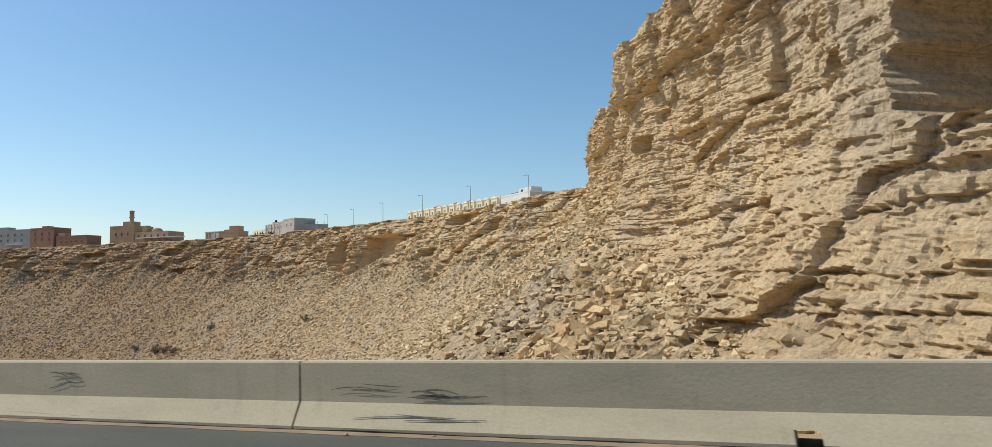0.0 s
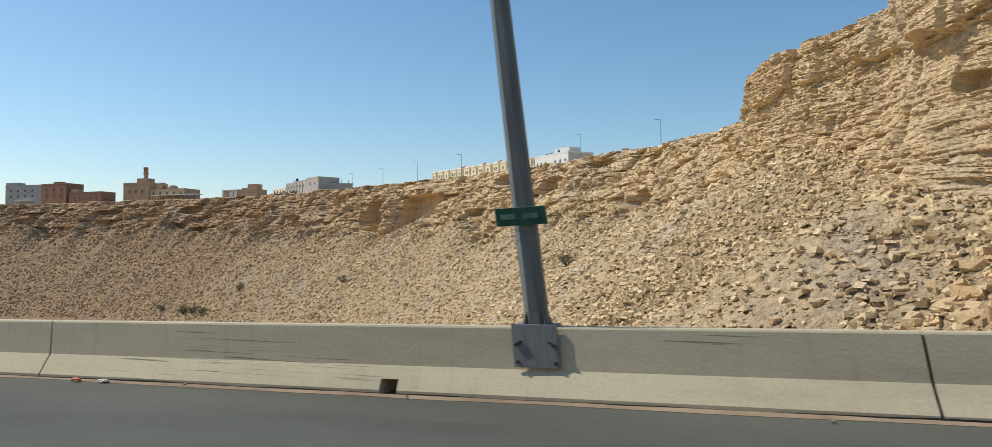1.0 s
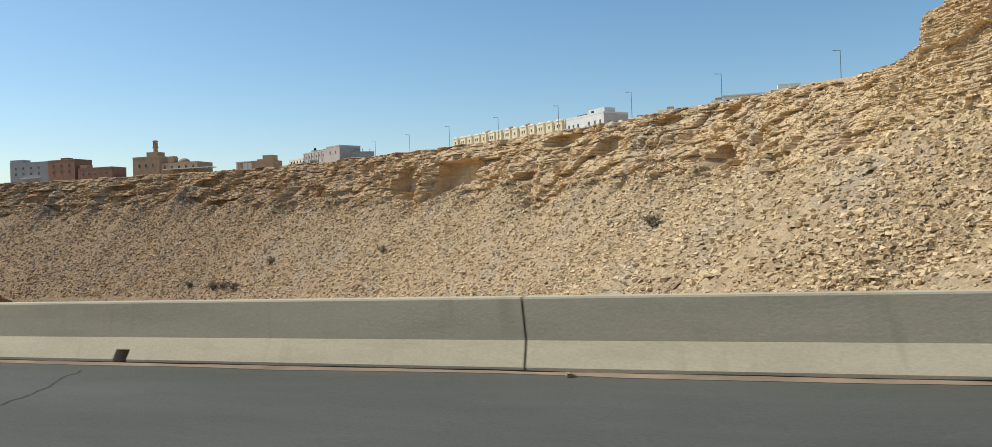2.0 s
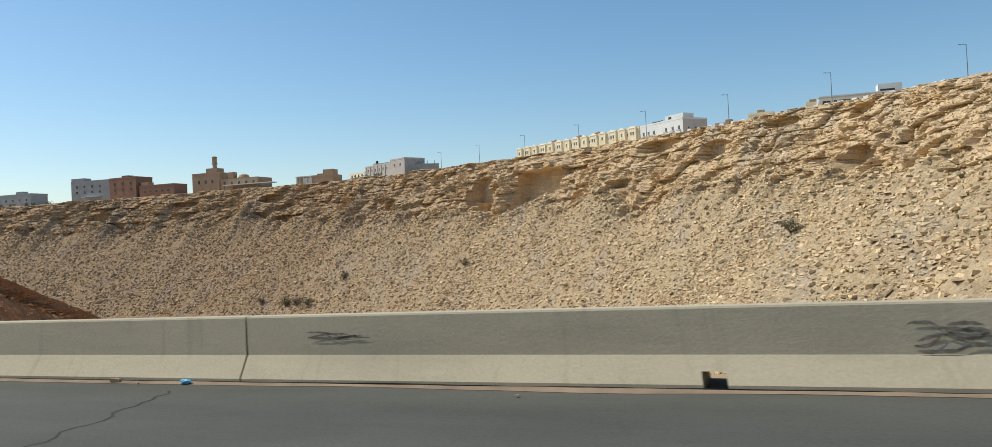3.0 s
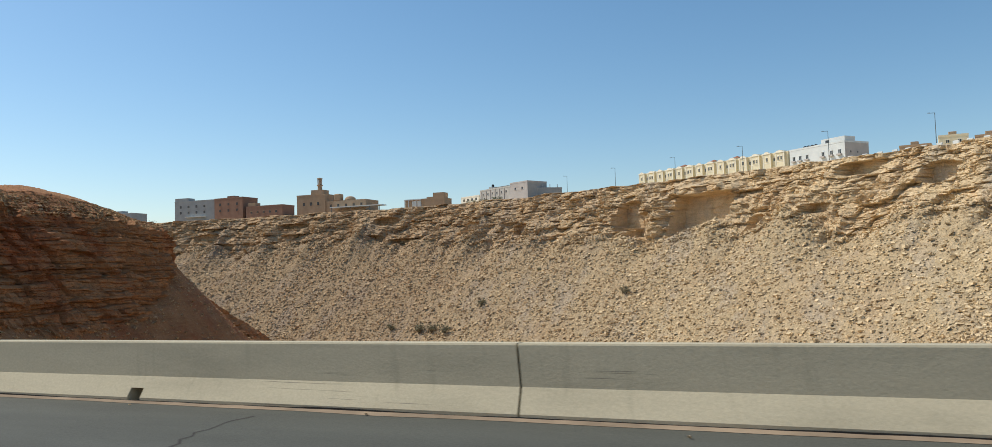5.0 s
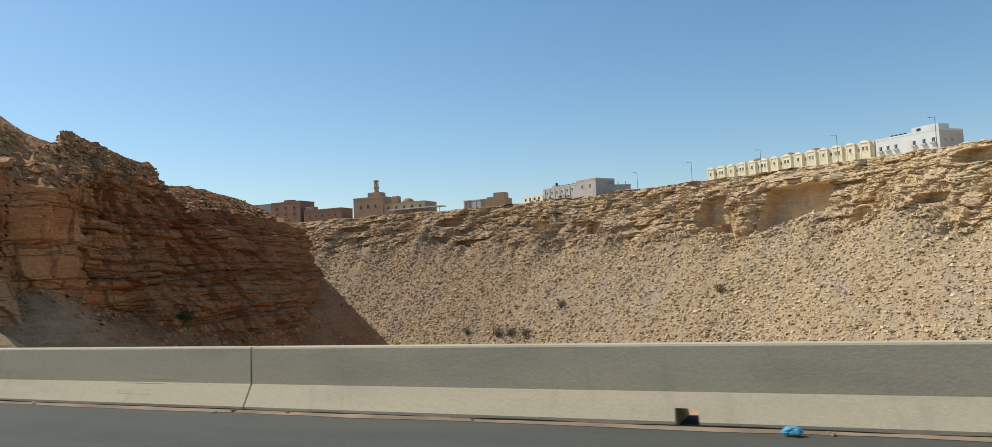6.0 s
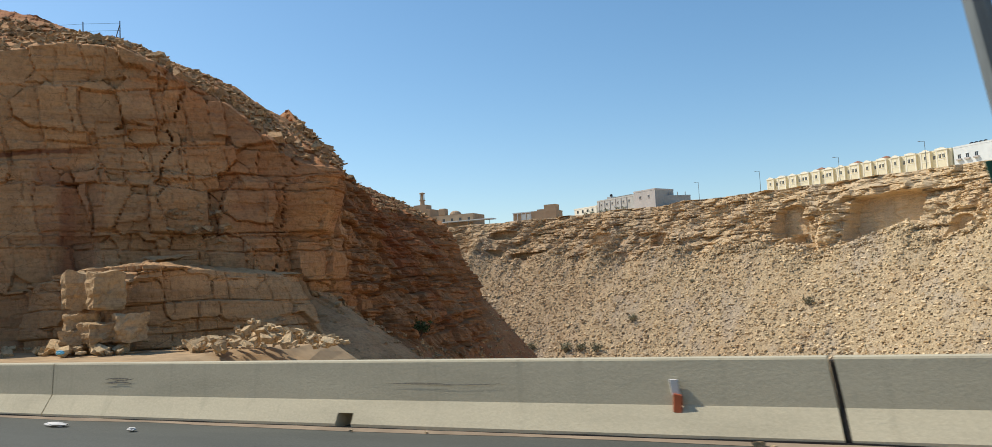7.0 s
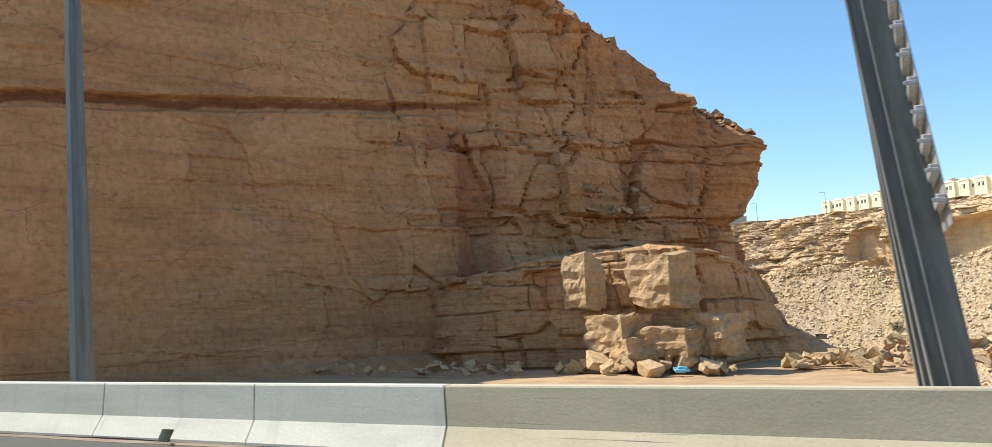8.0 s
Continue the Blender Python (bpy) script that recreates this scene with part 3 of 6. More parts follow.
dn = np.linspace(0, 1, 50)[1:, None] ** 1.5
base_run = (z_foot + 51) / np.maximum(fall2, 0.3)
def chain(a, b, c, d, e):
    """Values from the back over the crest and the wall's top to the foot, and on below it."""
    return np.concatenate([b + (a - b) * bk, b + (c - b) * cr, c + (d - c) * wl, d + (e - d) * dn])
zero = 0 * S2
X2 = chain(bx, cx, wx, fx, fx + base_run * nrm2[:, 0])
Y2 = chain(by, cy, wy, fy, fy + base_run * nrm2[:, 1])
Z2 = chain(z_top - 2, z_top, z_wall, z_foot, z_foot - base_run * fall2)
ridge = 5.8 * smooth(66, 84, fy) * smooth(128, 112, fy)   # a higher ridge behind the flank
Z2[:len(bk)] += ridge * (smooth(0, 0.38, bk) - smooth(0.5, 1, bk))
face2 = np.concatenate([1 - smooth(0, 0.01, bk) + zero, 0.35 + 0.65 * smooth(0.3, 1, cr) + zero, 1 + 0 * wl + zero, 1 - smooth(0, 0.05, dn) + zero])
natural = np.maximum(wild + 0 * Z2, smooth(-0.6, 0.8, Z2 - z_wall))
flank = smooth(47, 54, fy)
laminae = smooth(-0.25, 0.35, fbm(S2 / 10, Z2 / 3.5, 3.1, 3, 65))
out2 = natural * ((1.15 - 0.3 * flank) * fbm(S2 / 9, Z2 / 8, 0, 2, 61) + 0.55 * beds(S2 + 0.1 * Z2 + 0.5 * fbm(S2 / 2, Z2 / 2, 0, 2, 93), Z2 + 0.35 * fbm(S2 / 2.5, Z2 / 3, 0, 2, 94), 3.0, 82, 0.9, 0.4, 0.2, 0.10)
                  + 0.22 * beds(S2 - 0.12 * Z2, Z2, 1.25, 83, 2.2, 0.6, 0.3, 0.07) * smooth(-0.35, 0.2, fbm(S2 / 5, Z2 / 4, 0, 2, 19))
                  + 0.55 * facets(S2 + 0.22 * Z2, Z2, 3.0, 3.6, 18, 0.9, 0.07)
                  + (0.10 + 0.12 * flank) * laminae * beds(S2, Z2, 0.36, 14, 4.0, 0.8, 0.7) + 0.14 * fbm(S2 / 1.6, Z2 / 1.2, 0, 3, 64, 0.6))
out2 = out2 + (0.12 + 0.4 * natural) * 0.10 * beds(S2, Z2, 0.3, 15, 2.6, 0.7, 0.7) + 0.045 * fbm(S2 / 0.5, Z2 / 0.5, 0, 2, 71)
out2 = out2 + flank * (1.15 * beds(S2, Z2, 2.1, 66, 3.0, 0.7, 0.75) + 0.5 * beds(S2, Z2, 0.8, 67, 3.5, 0.8, 0.7))
# long open joints through the nose: where they start, lean, bottom and top
for s0, lean, zlo, zhi, wide in ((-252.9, 0.10, -0.5, 9.5, 0.07), (-258.6, 0.30, 6.5, 15, 0.06)):
    s_at = at2[np.argmin(np.hypot(line2[:, 0] - s0, 4 * np.maximum(line2[:, 1] - 47, 0) + 4 * np.maximum(30 - line2[:, 1], 0)))]
    track = S2 - s_at - lean * (Z2 - 5) - 1.1 * fbm(Z2 / 2.6, 0 * Z2 + s0, 0, 4, 88, 0.6) - 0.5 * (hash01(np.floor(Z2 / 1.3 + s0), 3, 89) - 0.5)
    open_at = wide * (0.5 + 1.2 * hash01(np.floor(Z2 / 0.9 + 2 * s0), 5, 90))
    out2 = out2 - 0.6 * smooth(open_at, 0.3 * open_at, np.abs(track)) * smooth(zlo, zlo + 1, Z2) * smooth(zhi, zhi - 1, Z2)
# large slabs left by the cutting machine, a re-entrant where the cut meets the natural nose
cut = 1 - np.clip(natural, 0, 1)
out2 = out2 + cut * (0.09 * beds(S2 + 0.12 * Z2, Z2, 2.6, 72, 1.8, 0.5, 0.3, 0.05) + 0.045 * beds(S2 - 0.1 * Z2, Z2, 0.9, 73, 3.0, 0.5, 0.5, 0.04))
corner = at2[np.argmin(np.hypot(line2[:, 0] + 262, line2[:, 1] - 31.5))]
out2 = out2 - 0.9 * smooth(1.5, 0.2, np.abs(S2 - corner - 0.08 * Z2)) * smooth(11, 8, Z2)
bed_tilt = Z2 - 0.114 * Y2
out2 = out2 - 0.45 * smooth(5.2, 5.35, bed_tilt) * smooth(6.0, 5.85, bed_tilt) * (1 - natural)
# the weather has cut back the nose under a hard bed
nose = at2[np.argmin(np.hypot(line2[:, 0] + 252.2, line2[:, 1] - 44.8))]
out2 = out2 + 0.8 * smooth(4.5, 1.0, np.abs(S2 - nose)) * (smooth(3.8, 5.6, Z2) * smooth(8.8, 7.4, Z2) - 0.5 * smooth(3.9, 3.2, Z2))
X2, Y2 = X2 + face2 * out2 * nrm2[:, 0], Y2 + face2 * out2 * nrm2[:, 1]
lump2 = np.where(face2 < 1, 1, 0) * (0.35 * fbm(X2 / 7, Y2 / 7, 0, 3, 81) + 0.2 * fbm(X2 / 1.3, Y2 / 1.3, 0, 4, 91, 0.6))
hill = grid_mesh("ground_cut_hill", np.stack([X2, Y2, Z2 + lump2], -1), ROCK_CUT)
tagged(hill, "brown layered rock hill with a sheer road cutting", "hill", kind="structure")


# ---- road, verge and valley floor ----
def strip(name, xs, profile, mat):
    """A ribbon along the road: profile is rows of (y from the barrier's foot, z from the road)."""
    p = np.array([[(x, road_y(x) + y, road_z(x) + z) for x in xs] for y, z in profile])
    return grid_mesh(name, p, mat, flip=True)


ASPHALT = asphalt_material()
DUST = plain("dusty_ground", (0.41, 0.28, 0.155), 0.95, vary=0.25, scale=0.8)
SAND = plain("road_sand", (0.27, 0.205, 0.14), 0.95, vary=0.3, scale=1.4)
xs = np.arange(-480, 161, 4.0)
road = tagged(strip("road", xs, [(-26, -0.35), (-13, -0.1), (-0.35, 0.0), (0.7, 0.0)], ASPHALT), "worn grey asphalt highway carriageway", "road", kind="structure")
gx = np.concatenate([np.linspace(-3000, -500, 12), np.arange(-480, -275, 2.5), np.arange(-275, -224, 0.7), np.arange(-224, 161, 2.5), np.linspace(200, 3000, 12)])
gy = np.concatenate([[-3000, -600, -100, -75, -66, -57, -48, -40, -33, -27], [-26, -13, -0.4], np.geomspace(0.5, 130, 70), [300, 1200, 3000]])
GX, GY = np.meshgrid(gx, gy)
near_hill = smooth(-229, -244, GX + 1.5 * fbm(GX / 5, GY / 5, 0, 2, 44)) * (GX > -1000) * smooth(46, 30, GY)
rx = np.clip(GX, -480, 160)
bank = -0.35 - 0.62 * np.maximum(GY - 3.0, 0)
shelf = -0.45 - 0.012 * GY
GZ = road_z(rx) + np.where(GY > 0, bank * (1 - near_hill) + shelf * near_hill, -0.5)
GZ = np.maximum(GZ, FLOOR + 1.5 * fbm(GX / 40, GY / 40, 0, 2, 3))
# an unseen slope behind the road, added to bounce warm light
GZ = GZ - np.where(GY <= 0, 0.25, 0) + 22 * smooth(-32, -75, GY)
GZ = GZ + np.where(GY > 1.5, 0.12 * fbm(GX / 3, GY / 3, 0, 3, 8), 0)
ground = grid_mesh("ground", np.stack([GX, road_y(rx) + GY, GZ], -1), DUST, flip=True)
tagged(ground, "dusty tan earth bank and valley floor", "ground", kind="structure")



# ---- builders ----
def mesh_from(bm, name, mat, flat=True):
    me = bpy.data.meshes.new(name)
    bm.to_mesh(me)
    bm.free()
    me.materials.append(mat)
    if flat:
        me.shade_flat()
    return me


def part(name, bm, mat, parent, label=""):
    ob = new(name, mesh_from(bm, name, mat))
    ob.parent = parent
    return tagged(ob, label)


def box(bm, lo, hi, m=None):
    vs = [bm.verts.new((x, y, z)) for x in (lo[0], hi[0]) for y in (lo[1], hi[1]) for z in (lo[2], hi[2])]
    for f in ((0, 1, 3, 2), (4, 6, 7, 5), (0, 4, 5, 1), (2, 3, 7, 6), (0, 2, 6, 4), (1, 5, 7, 3)):
        bm.faces.new([vs[i] for i in f])
    if m is not None:
        bmesh.ops.transform(bm, matrix=m, verts=vs)
    return vs


def boxed(lo, hi, bevel=0.0, m=None):
    bm = bmesh.new()
    box(bm, lo, hi, m)
    if bevel:
        bmesh.ops.bevel(bm, geom=bm.edges[:], offset=bevel, segments=1, affect="EDGES")
    return bm


def tube(rings, sides=8, twist=0.0):
    """A closed tube through rings of (x, y, z, radius), upright."""
    bm = bmesh.new()
    rows = [[bm.verts.new((x + r * math.cos(2 * math.pi * (i + twist) / sides), y + r * math.sin(2 * math.pi * (i + twist) / sides), z)) for i in range(sides)]
            for x, y, z, r in rings]
    for a, b in zip(rows, rows[1:]):
        for i in range(sides):
            bm.faces.new((a[i], a[(i + 1) % sides], b[(i + 1) % sides], b[i]))
    bm.faces.new(rows[0][::-1]), bm.faces.new(rows[-1])
    return bm


def prism(outline, lo, hi, axes="yz"):
    """An outline pushed from lo to hi along the third axis."""
    bm = bmesh.new()
    def at_(u, v, w):
        return {"yz": (w, u, v), "xz": (u, w, v), "xy": (u, v, w)}[axes]
    rows = [[bm.verts.new(at_(u, v, w)) for u, v in outline] for w in (lo, hi)]
    k = len(outline)
    for i in range(k):
        bm.faces.new((rows[0][i], rows[0][(i + 1) % k], rows[1][(i + 1) % k], rows[1][i]))
    bm.faces.new(rows[0][::-1]), bm.faces.new(rows[1])
    bmesh.ops.recalc_face_normals(bm, faces=bm.faces)
    return bm


def empty(name, m):
    ob = new(name)
    ob.matrix_world = m
    return ob


rnd = random.Random(7)


# ---- the concrete barrier, section by section ----
SHAPE = [(0.0, -0.12), (0.0, 0.06), (0.20, 0.33), (0.262, 0.79), (0.275, 0.81), (0.465, 0.81), (0.478, 0.79), (0.54, 0.33), (0.74, 0.06), (0.74, -0.12)]
SHAPE_OVER = [(0.089, 0.18), (0.20, 0.33), (0.262, 0.79), (0.275, 0.81), (0.465, 0.81), (0.478, 0.79), (0.54, 0.33), (0.651, 0.18)]


def barrier(xa, xb, mat, label, group, hole=True, gap=0.011, gap_b=0.011):
    """One section from xa down to xb, with a drain hole through its foot."""
    mid = (xa + xb) / 2
    turn = math.atan2(road_y(xb) - road_y(xa), xb - xa)
    tilt = math.atan2(road_z(xb) - road_z(xa), xb - xa)
    def ring(bm, x, shape):
        return [bm.verts.new((x, y, z + (x - mid) * math.tan(tilt))) for y, z in shape]
    bm = bmesh.new()
    spans = [(xa - gap, xb + gap_b, SHAPE)]
    if hole:
        spans = [(xa - gap, mid + 0.12, SHAPE), (mid + 0.12, mid - 0.12, SHAPE_OVER), (mid - 0.12, xb + gap_b, SHAPE)]
    for p, q, shape in spans:
        a, b = ring(bm, p, shape), ring(bm, q, shape)
        for i in range(len(shape)):
            j = (i + 1) % len(shape)
            bm.faces.new((a[i], a[j], b[j], b[i]))
        bm.faces.new(a), bm.faces.new(b)
    for v in bm.verts:   # small unevenness of the casting
        v.co.y += 0.006 * noise.noise((v.co.x * 0.7, v.co.z * 3, xa))
        v.co.x -= mid
    bmesh.ops.recalc_face_normals(bm, faces=bm.faces)
    ob = new("concrete_barrier", mesh_from(bm, "concrete_barrier", mat))
    ob.matrix_world = Matrix.Translation((mid, road_y(mid), road_z(mid))) @ Matrix.Rotation(math.atan((road_y(xb) - road_y(xa)) / (xb - xa)), 4, "Z")
    tagged(ob, label, "barrier", group)
    half = (xa - xb) / 2
    bm = bmesh.new()
    inner = [(y + (0.05 if y < 0.37 else -0.05), z - (0.035 if z > 0.7 else 0)) for y, z in SHAPE]
    a = [bm.verts.new((-half - 0.02, y, z - half * math.tan(tilt))) for y, z in inner]
    b = [bm.verts.new((-half + 0.02, y, z - half * math.tan(tilt))) for y, z in inner]
    for i in range(len(inner)):
        j = (i + 1) % len(inner)
        bm.faces.new((a[i], a[j], b[j], b[i]))
    part("joint_filler", bm, DARK_GAP, ob, "dark recessed joint filler")
    return ob


SECTIONS = {}
for k in range(-6, 21):
    SECTIONS[k] = barrier(JOINT0 - SEGMENT * k, JOINT0 - SEGMENT * (k + 1), CONCRETE, "grey cast concrete road barrier with tyre scuffs and drain hole",
            "cast barrier sections", gap=0.035 if k == 18 else 0.013, gap_b=0.03 if k == 17 else 0.013)
START_NEW = JOINT0 - SEGMENT * 21
for k in range(0, 30):
    barrier(START_NEW - 3.02 * k, START_NEW - 3.02 * (k + 1), CONCRETE_NEW, "pale short precast concrete road barrier unit", "precast barrier units", hole=(k == 1))



def scuff(xa, xb, h0, h1, strokes, seed, width=0.012):
    """Rubber left on the barrier's face by tyres: thin curved strokes between two places along it and two heights."""
    r = random.Random(seed)
    ob = SECTIONS[math.floor((JOINT0 - (xa + xb) / 2) / SEGMENT)]
    back_ = ob.matrix_world.inverted()
    for i in range(strokes):
        bm = bmesh.new()
        u0 = r.uniform(0, 0.45)
        u1 = min(1, u0 + r.uniform(0.3, 0.6))
        g0, g1, bend = r.uniform(0, 1), r.uniform(0, 1), r.uniform(-0.25, 0.25)
        rows = []
        for j in range(15):
            f = j / 14
            x = xa + (xb - xa) * (u0 + (u1 - u0) * f)
            z = h0 + (h1 - h0) * min(1, max(0, g0 + (g1 - g0) * 0.5 * f + bend * 4 * f * (1 - f)))
            w = width * r.uniform(0.5, 1.1) * math.sin(math.pi * (0.06 + 0.88 * f)) ** 0.6
            row = []
            for e in (-w, w):
                hz = z + e
                y = 0.20 * (hz - 0.06) / 0.27 if hz < 0.33 else 0.20 + 0.062 * (hz - 0.33) / 0.46
                row.append(bm.verts.new(back_ @ Vector((x, road_y(x) + y - 0.012, road_z(x) + hz))))
            rows.append(row)
        for p, q in zip(rows, rows[1:]):
            bm.faces.new((p[0], q[0], q[1], p[1]))
        part("tyre_scuff", bm, RUBBER, ob, "dark curved tyre scuff")


for n_, (xa, xb, h0, h1, strokes, width) in enumerate((
        (-5.64, -4.5, 0.46, 0.56, 4, 0.008), (-4.6, -3.5, 0.36, 0.50, 7, 0.014), (-10.5, -9.7, 0.42, 0.66, 6, 0.012), (-5.3, -3.3, 0.15, 0.22, 3, 0.008),
        (-57.2, -55.1, 0.36, 0.58, 14, 0.018), (-48.3, -47.0, 0.43, 0.49, 4, 0.007), (-47.0, -46.1, 0.46, 0.53, 4, 0.009), (-45.3, -44.3, 0.36, 0.48, 6, 0.009),
        (-97.9, -96.8, 0.48, 0.62, 6, 0.014), (-91.2, -90.4, 0.36, 0.62, 10, 0.020), (-139.3, -137.1, 0.43, 0.60, 8, 0.008), (-138.2, -137.3, 0.61, 0.72, 4, 0.007),
        (-225.2, -224.3, 0.50, 0.60, 4, 0.010), (-220.1, -218.0, 0.50, 0.56, 2, 0.006))):
    scuff(xa, xb, h0, h1, strokes, 300 + n_, width)

# blown sand along the barrier's foot, with a ragged edge
sx = np.arange(-330, 60, 0.35)
edge = 0.13 + 0.13 * fbm(sx / 3.0, 0 * sx, 0, 4, 17)
sand = np.array([[(x, road_y(x) + y * (e if y < 0 else 1), road_z(x) + h) for x, e in zip(sx, edge)] for y, h in ((-1.0, 0.004), (-0.6, 0.010), (-0.2, 0.018), (0.03, 0.020))])
sand[1:3, :, 2] += 0.012 * fbm(sand[1:3, :, 0] / 0.6, sand[1:3, :, 1] / 0.2, 0, 3, 19)
tagged(grid_mesh("dust_strip", sand, SAND, flip=True), "tan blown sand along the barrier foot", "sand", kind="stuff")
# the joint under the barrier, a thin dark ribbon
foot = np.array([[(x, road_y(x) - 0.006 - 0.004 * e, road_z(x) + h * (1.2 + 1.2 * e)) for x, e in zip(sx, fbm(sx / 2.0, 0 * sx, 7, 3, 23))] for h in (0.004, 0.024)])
tagged(grid_mesh("trim_foot_joint", foot, DARK_GAP, flip=True), "dark joint under the barrier", "joint", kind="structure")
# cracks and tar lines across the carriageway
for x0, length, seed in ((-46.5, 4.5, 1), (-99.5, 4.8, 2), (-117.0, 2.2, 3), (-127.0, 3.0, 5), (-70, 5, 6), (-160, 5, 7)):
    bm = bmesh.new()
    r = random.Random(seed)
    x, y, rows = x0, -0.5, []
    while y > -0.5 - length:
        w = 0.012 + 0.012 * r.random()
        rows.append([bm.verts.new((x + s * w, road_y(x) + y, road_z(x) + 0.005 + 0.0079 * y)) for s in (-1, 1)])
        y -= 0.16
        x += r.uniform(-0.07, 0.16)
    for a, b in zip(rows, rows[1:]):
        bm.faces.new((a[0], a[1], b[1], b[0]))
    tagged(new("road_crack", mesh_from(bm, "road_crack", DARK_GAP)), "dark sealed crack in the asphalt", "crack", kind="structure")


# ---- lamp columns on the barrier ----
def light_column(x, off, plate, blade=None, thick=1.0):
    base = road_z(x) + (0.81 if plate else -0.45)
    thing = empty("light_column", Matrix.Translation((x, road_y(x) + off, base)))
    tagged(thing, "weathered grey steel lamp column " + ("bolted onto the concrete barrier" if plate else "standing behind the barrier"), "lamp post", "lamp columns along the road")
    part("shaft", tube([(0, 0, 0, 0.145 * thick), (0, 0, 0.9, 0.14 * thick), (0, 0, 9.2, 0.085 * thick)], 8, 0.5), STEEL, thing)
    for z in (0.62, 1.0, 1.12):
        part("band", tube([(0, 0, z, 0.146 * thick), (0, 0, z + 0.03, 0.146 * thick)], 8, 0.5), STEEL_PALE, thing)
    part("base_plate", boxed((-0.24, -0.12, 0.0), (0.24, 0.16, 0.025), 0.004), STEEL, thing)
    for a in (45, 135, 225, 315):
        bm = prism([(0.12, 0.02), (0.20, 0.02), (0.13, 0.20)], -0.008, 0.008, "xz")
        bmesh.ops.transform(bm, matrix=Matrix.Rotation(radians(a), 4, "Z"), verts=bm.verts)
        part("gusset", bm, STEEL, thing)
    if plate:
        slope = math.atan2(0.06, 0.46)
        m = Matrix.Translation((0, -0.145, 0)) @ Matrix.Rotation(-slope, 4, "X")
        mp = part("mounting_plate", boxed((-0.27, -0.045, -0.46), (0.27, -0.02, 0.03), 0.004, m), STEEL_PALE, thing, "flat galvanised mounting plate")
        for px, pz in ((-0.22, -0.40), (0.22, -0.40)):
            part("bolt", boxed((px - 0.018, -0.065, pz - 0.018), (px + 0.018, -0.04, pz + 0.018), 0.004, m), DARK_GAP, mp)
        for s in (-1, 1):
            part("lug", boxed((s * 0.2 - 0.05, -0.075, -0.20), (s * 0.2 + 0.05, -0.045, -0.175), 0.004, m @ Matrix.Translation((s * 0.2, 0, -0.19)) @ Matrix.Rotation(0.5 * s, 4, "Y") @ Matrix.Translation((-s * 0.2, 0, 0.19))), DARK_GAP, mp)
    if blade:
        z, label = blade
        m = Matrix.Translation((0, -0.16, z)) @ Matrix.Rotation(radians(-2.5), 4, "Y")
        b = part("name_blade", boxed((-0.31, -0.012, -0.105), (0.31, 0.012, 0.105), 0.004, m), BLADE_GREEN, thing, label)
        for i in range(2):
            part("lettering", boxed((-0.25 + 0.27 * i, -0.016, -0.03), (-0.06 + 0.27 * i, -0.013, 0.03), 0, m), BLADE_TEXT, b, "faded white lettering bar")
    return thing


light_column(-33.19, 0.40, True, (1.28, "dark green name blade on the column"))
for x in (-78.2, -123.24, -168.0):
    light_column(x, 0.40, True)
light_column(-212.67, 0.40, True, (1.67, "green name blade on the column"))
light_column(-257.4, 1.3, False, thick=1.5)


# ---- direction sign beside the road ----
SIGN_X, SIGN_Y, SIGN_Z, SIGN_W, SIGN_H = -243.62, 5.87, -0.78, 5.42, 7.32
sign = empty("direction_sign", Matrix.Translation((SIGN_X, SIGN_Y, SIGN_Z)))
tagged(sign, "tall blue motorway direction sign on three dark steel posts", "road sign")
TO_SIGN = Matrix(((0, 0, 1, 0), (1, 0, 0, 0), (0, 1, 0, 0), (0, 0, 0, 1)))   # u, v, out of the sheet -> x, y, z


def rounded(u0, v0, u1, v1, r, n=5):
    pts = []
    for cu, cv, a0 in ((u1 - r, v0 + r, -90), (u1 - r, v1 - r, 0), (u0 + r, v1 - r, 90), (u0 + r, v0 + r, 180)):
        pts += [(cu + r * math.cos(radians(a0 + 90 * i / n)), cv + r * math.sin(radians(a0 + 90 * i / n))) for i in range(n + 1)]
    return pts


def sheet(name, outline, depth, mat, parent, label="", under=0.0):
    bm = prism(outline, under, depth, "xy")
    bmesh.ops.transform(bm, matrix=TO_SIGN, verts=bm.verts)
    bmesh.ops.recalc_face_normals(bm, faces=bm.faces)
    return part(name, bm, mat, parent, label)


def frame_line(name, u0, v0, u1, v1, r, w, depth, mat, parent):
    bm = bmesh.new()
    a, b = rounded(u0, v0, u1, v1, r), rounded(u0 + w, v0 + w, u1 - w, v1 - w, r - w)
    va, vb = [bm.verts.new((u, v, depth)) for u, v in a], [bm.verts.new((u, v, depth)) for u, v in b]
    for i in range(len(a)):
        j = (i + 1) % len(a)
        bm.faces.new((va[i], va[j], vb[j], vb[i]))
    bmesh.ops.transform(bm, matrix=TO_SIGN, verts=bm.verts)
    return part(name, bm, mat, parent)


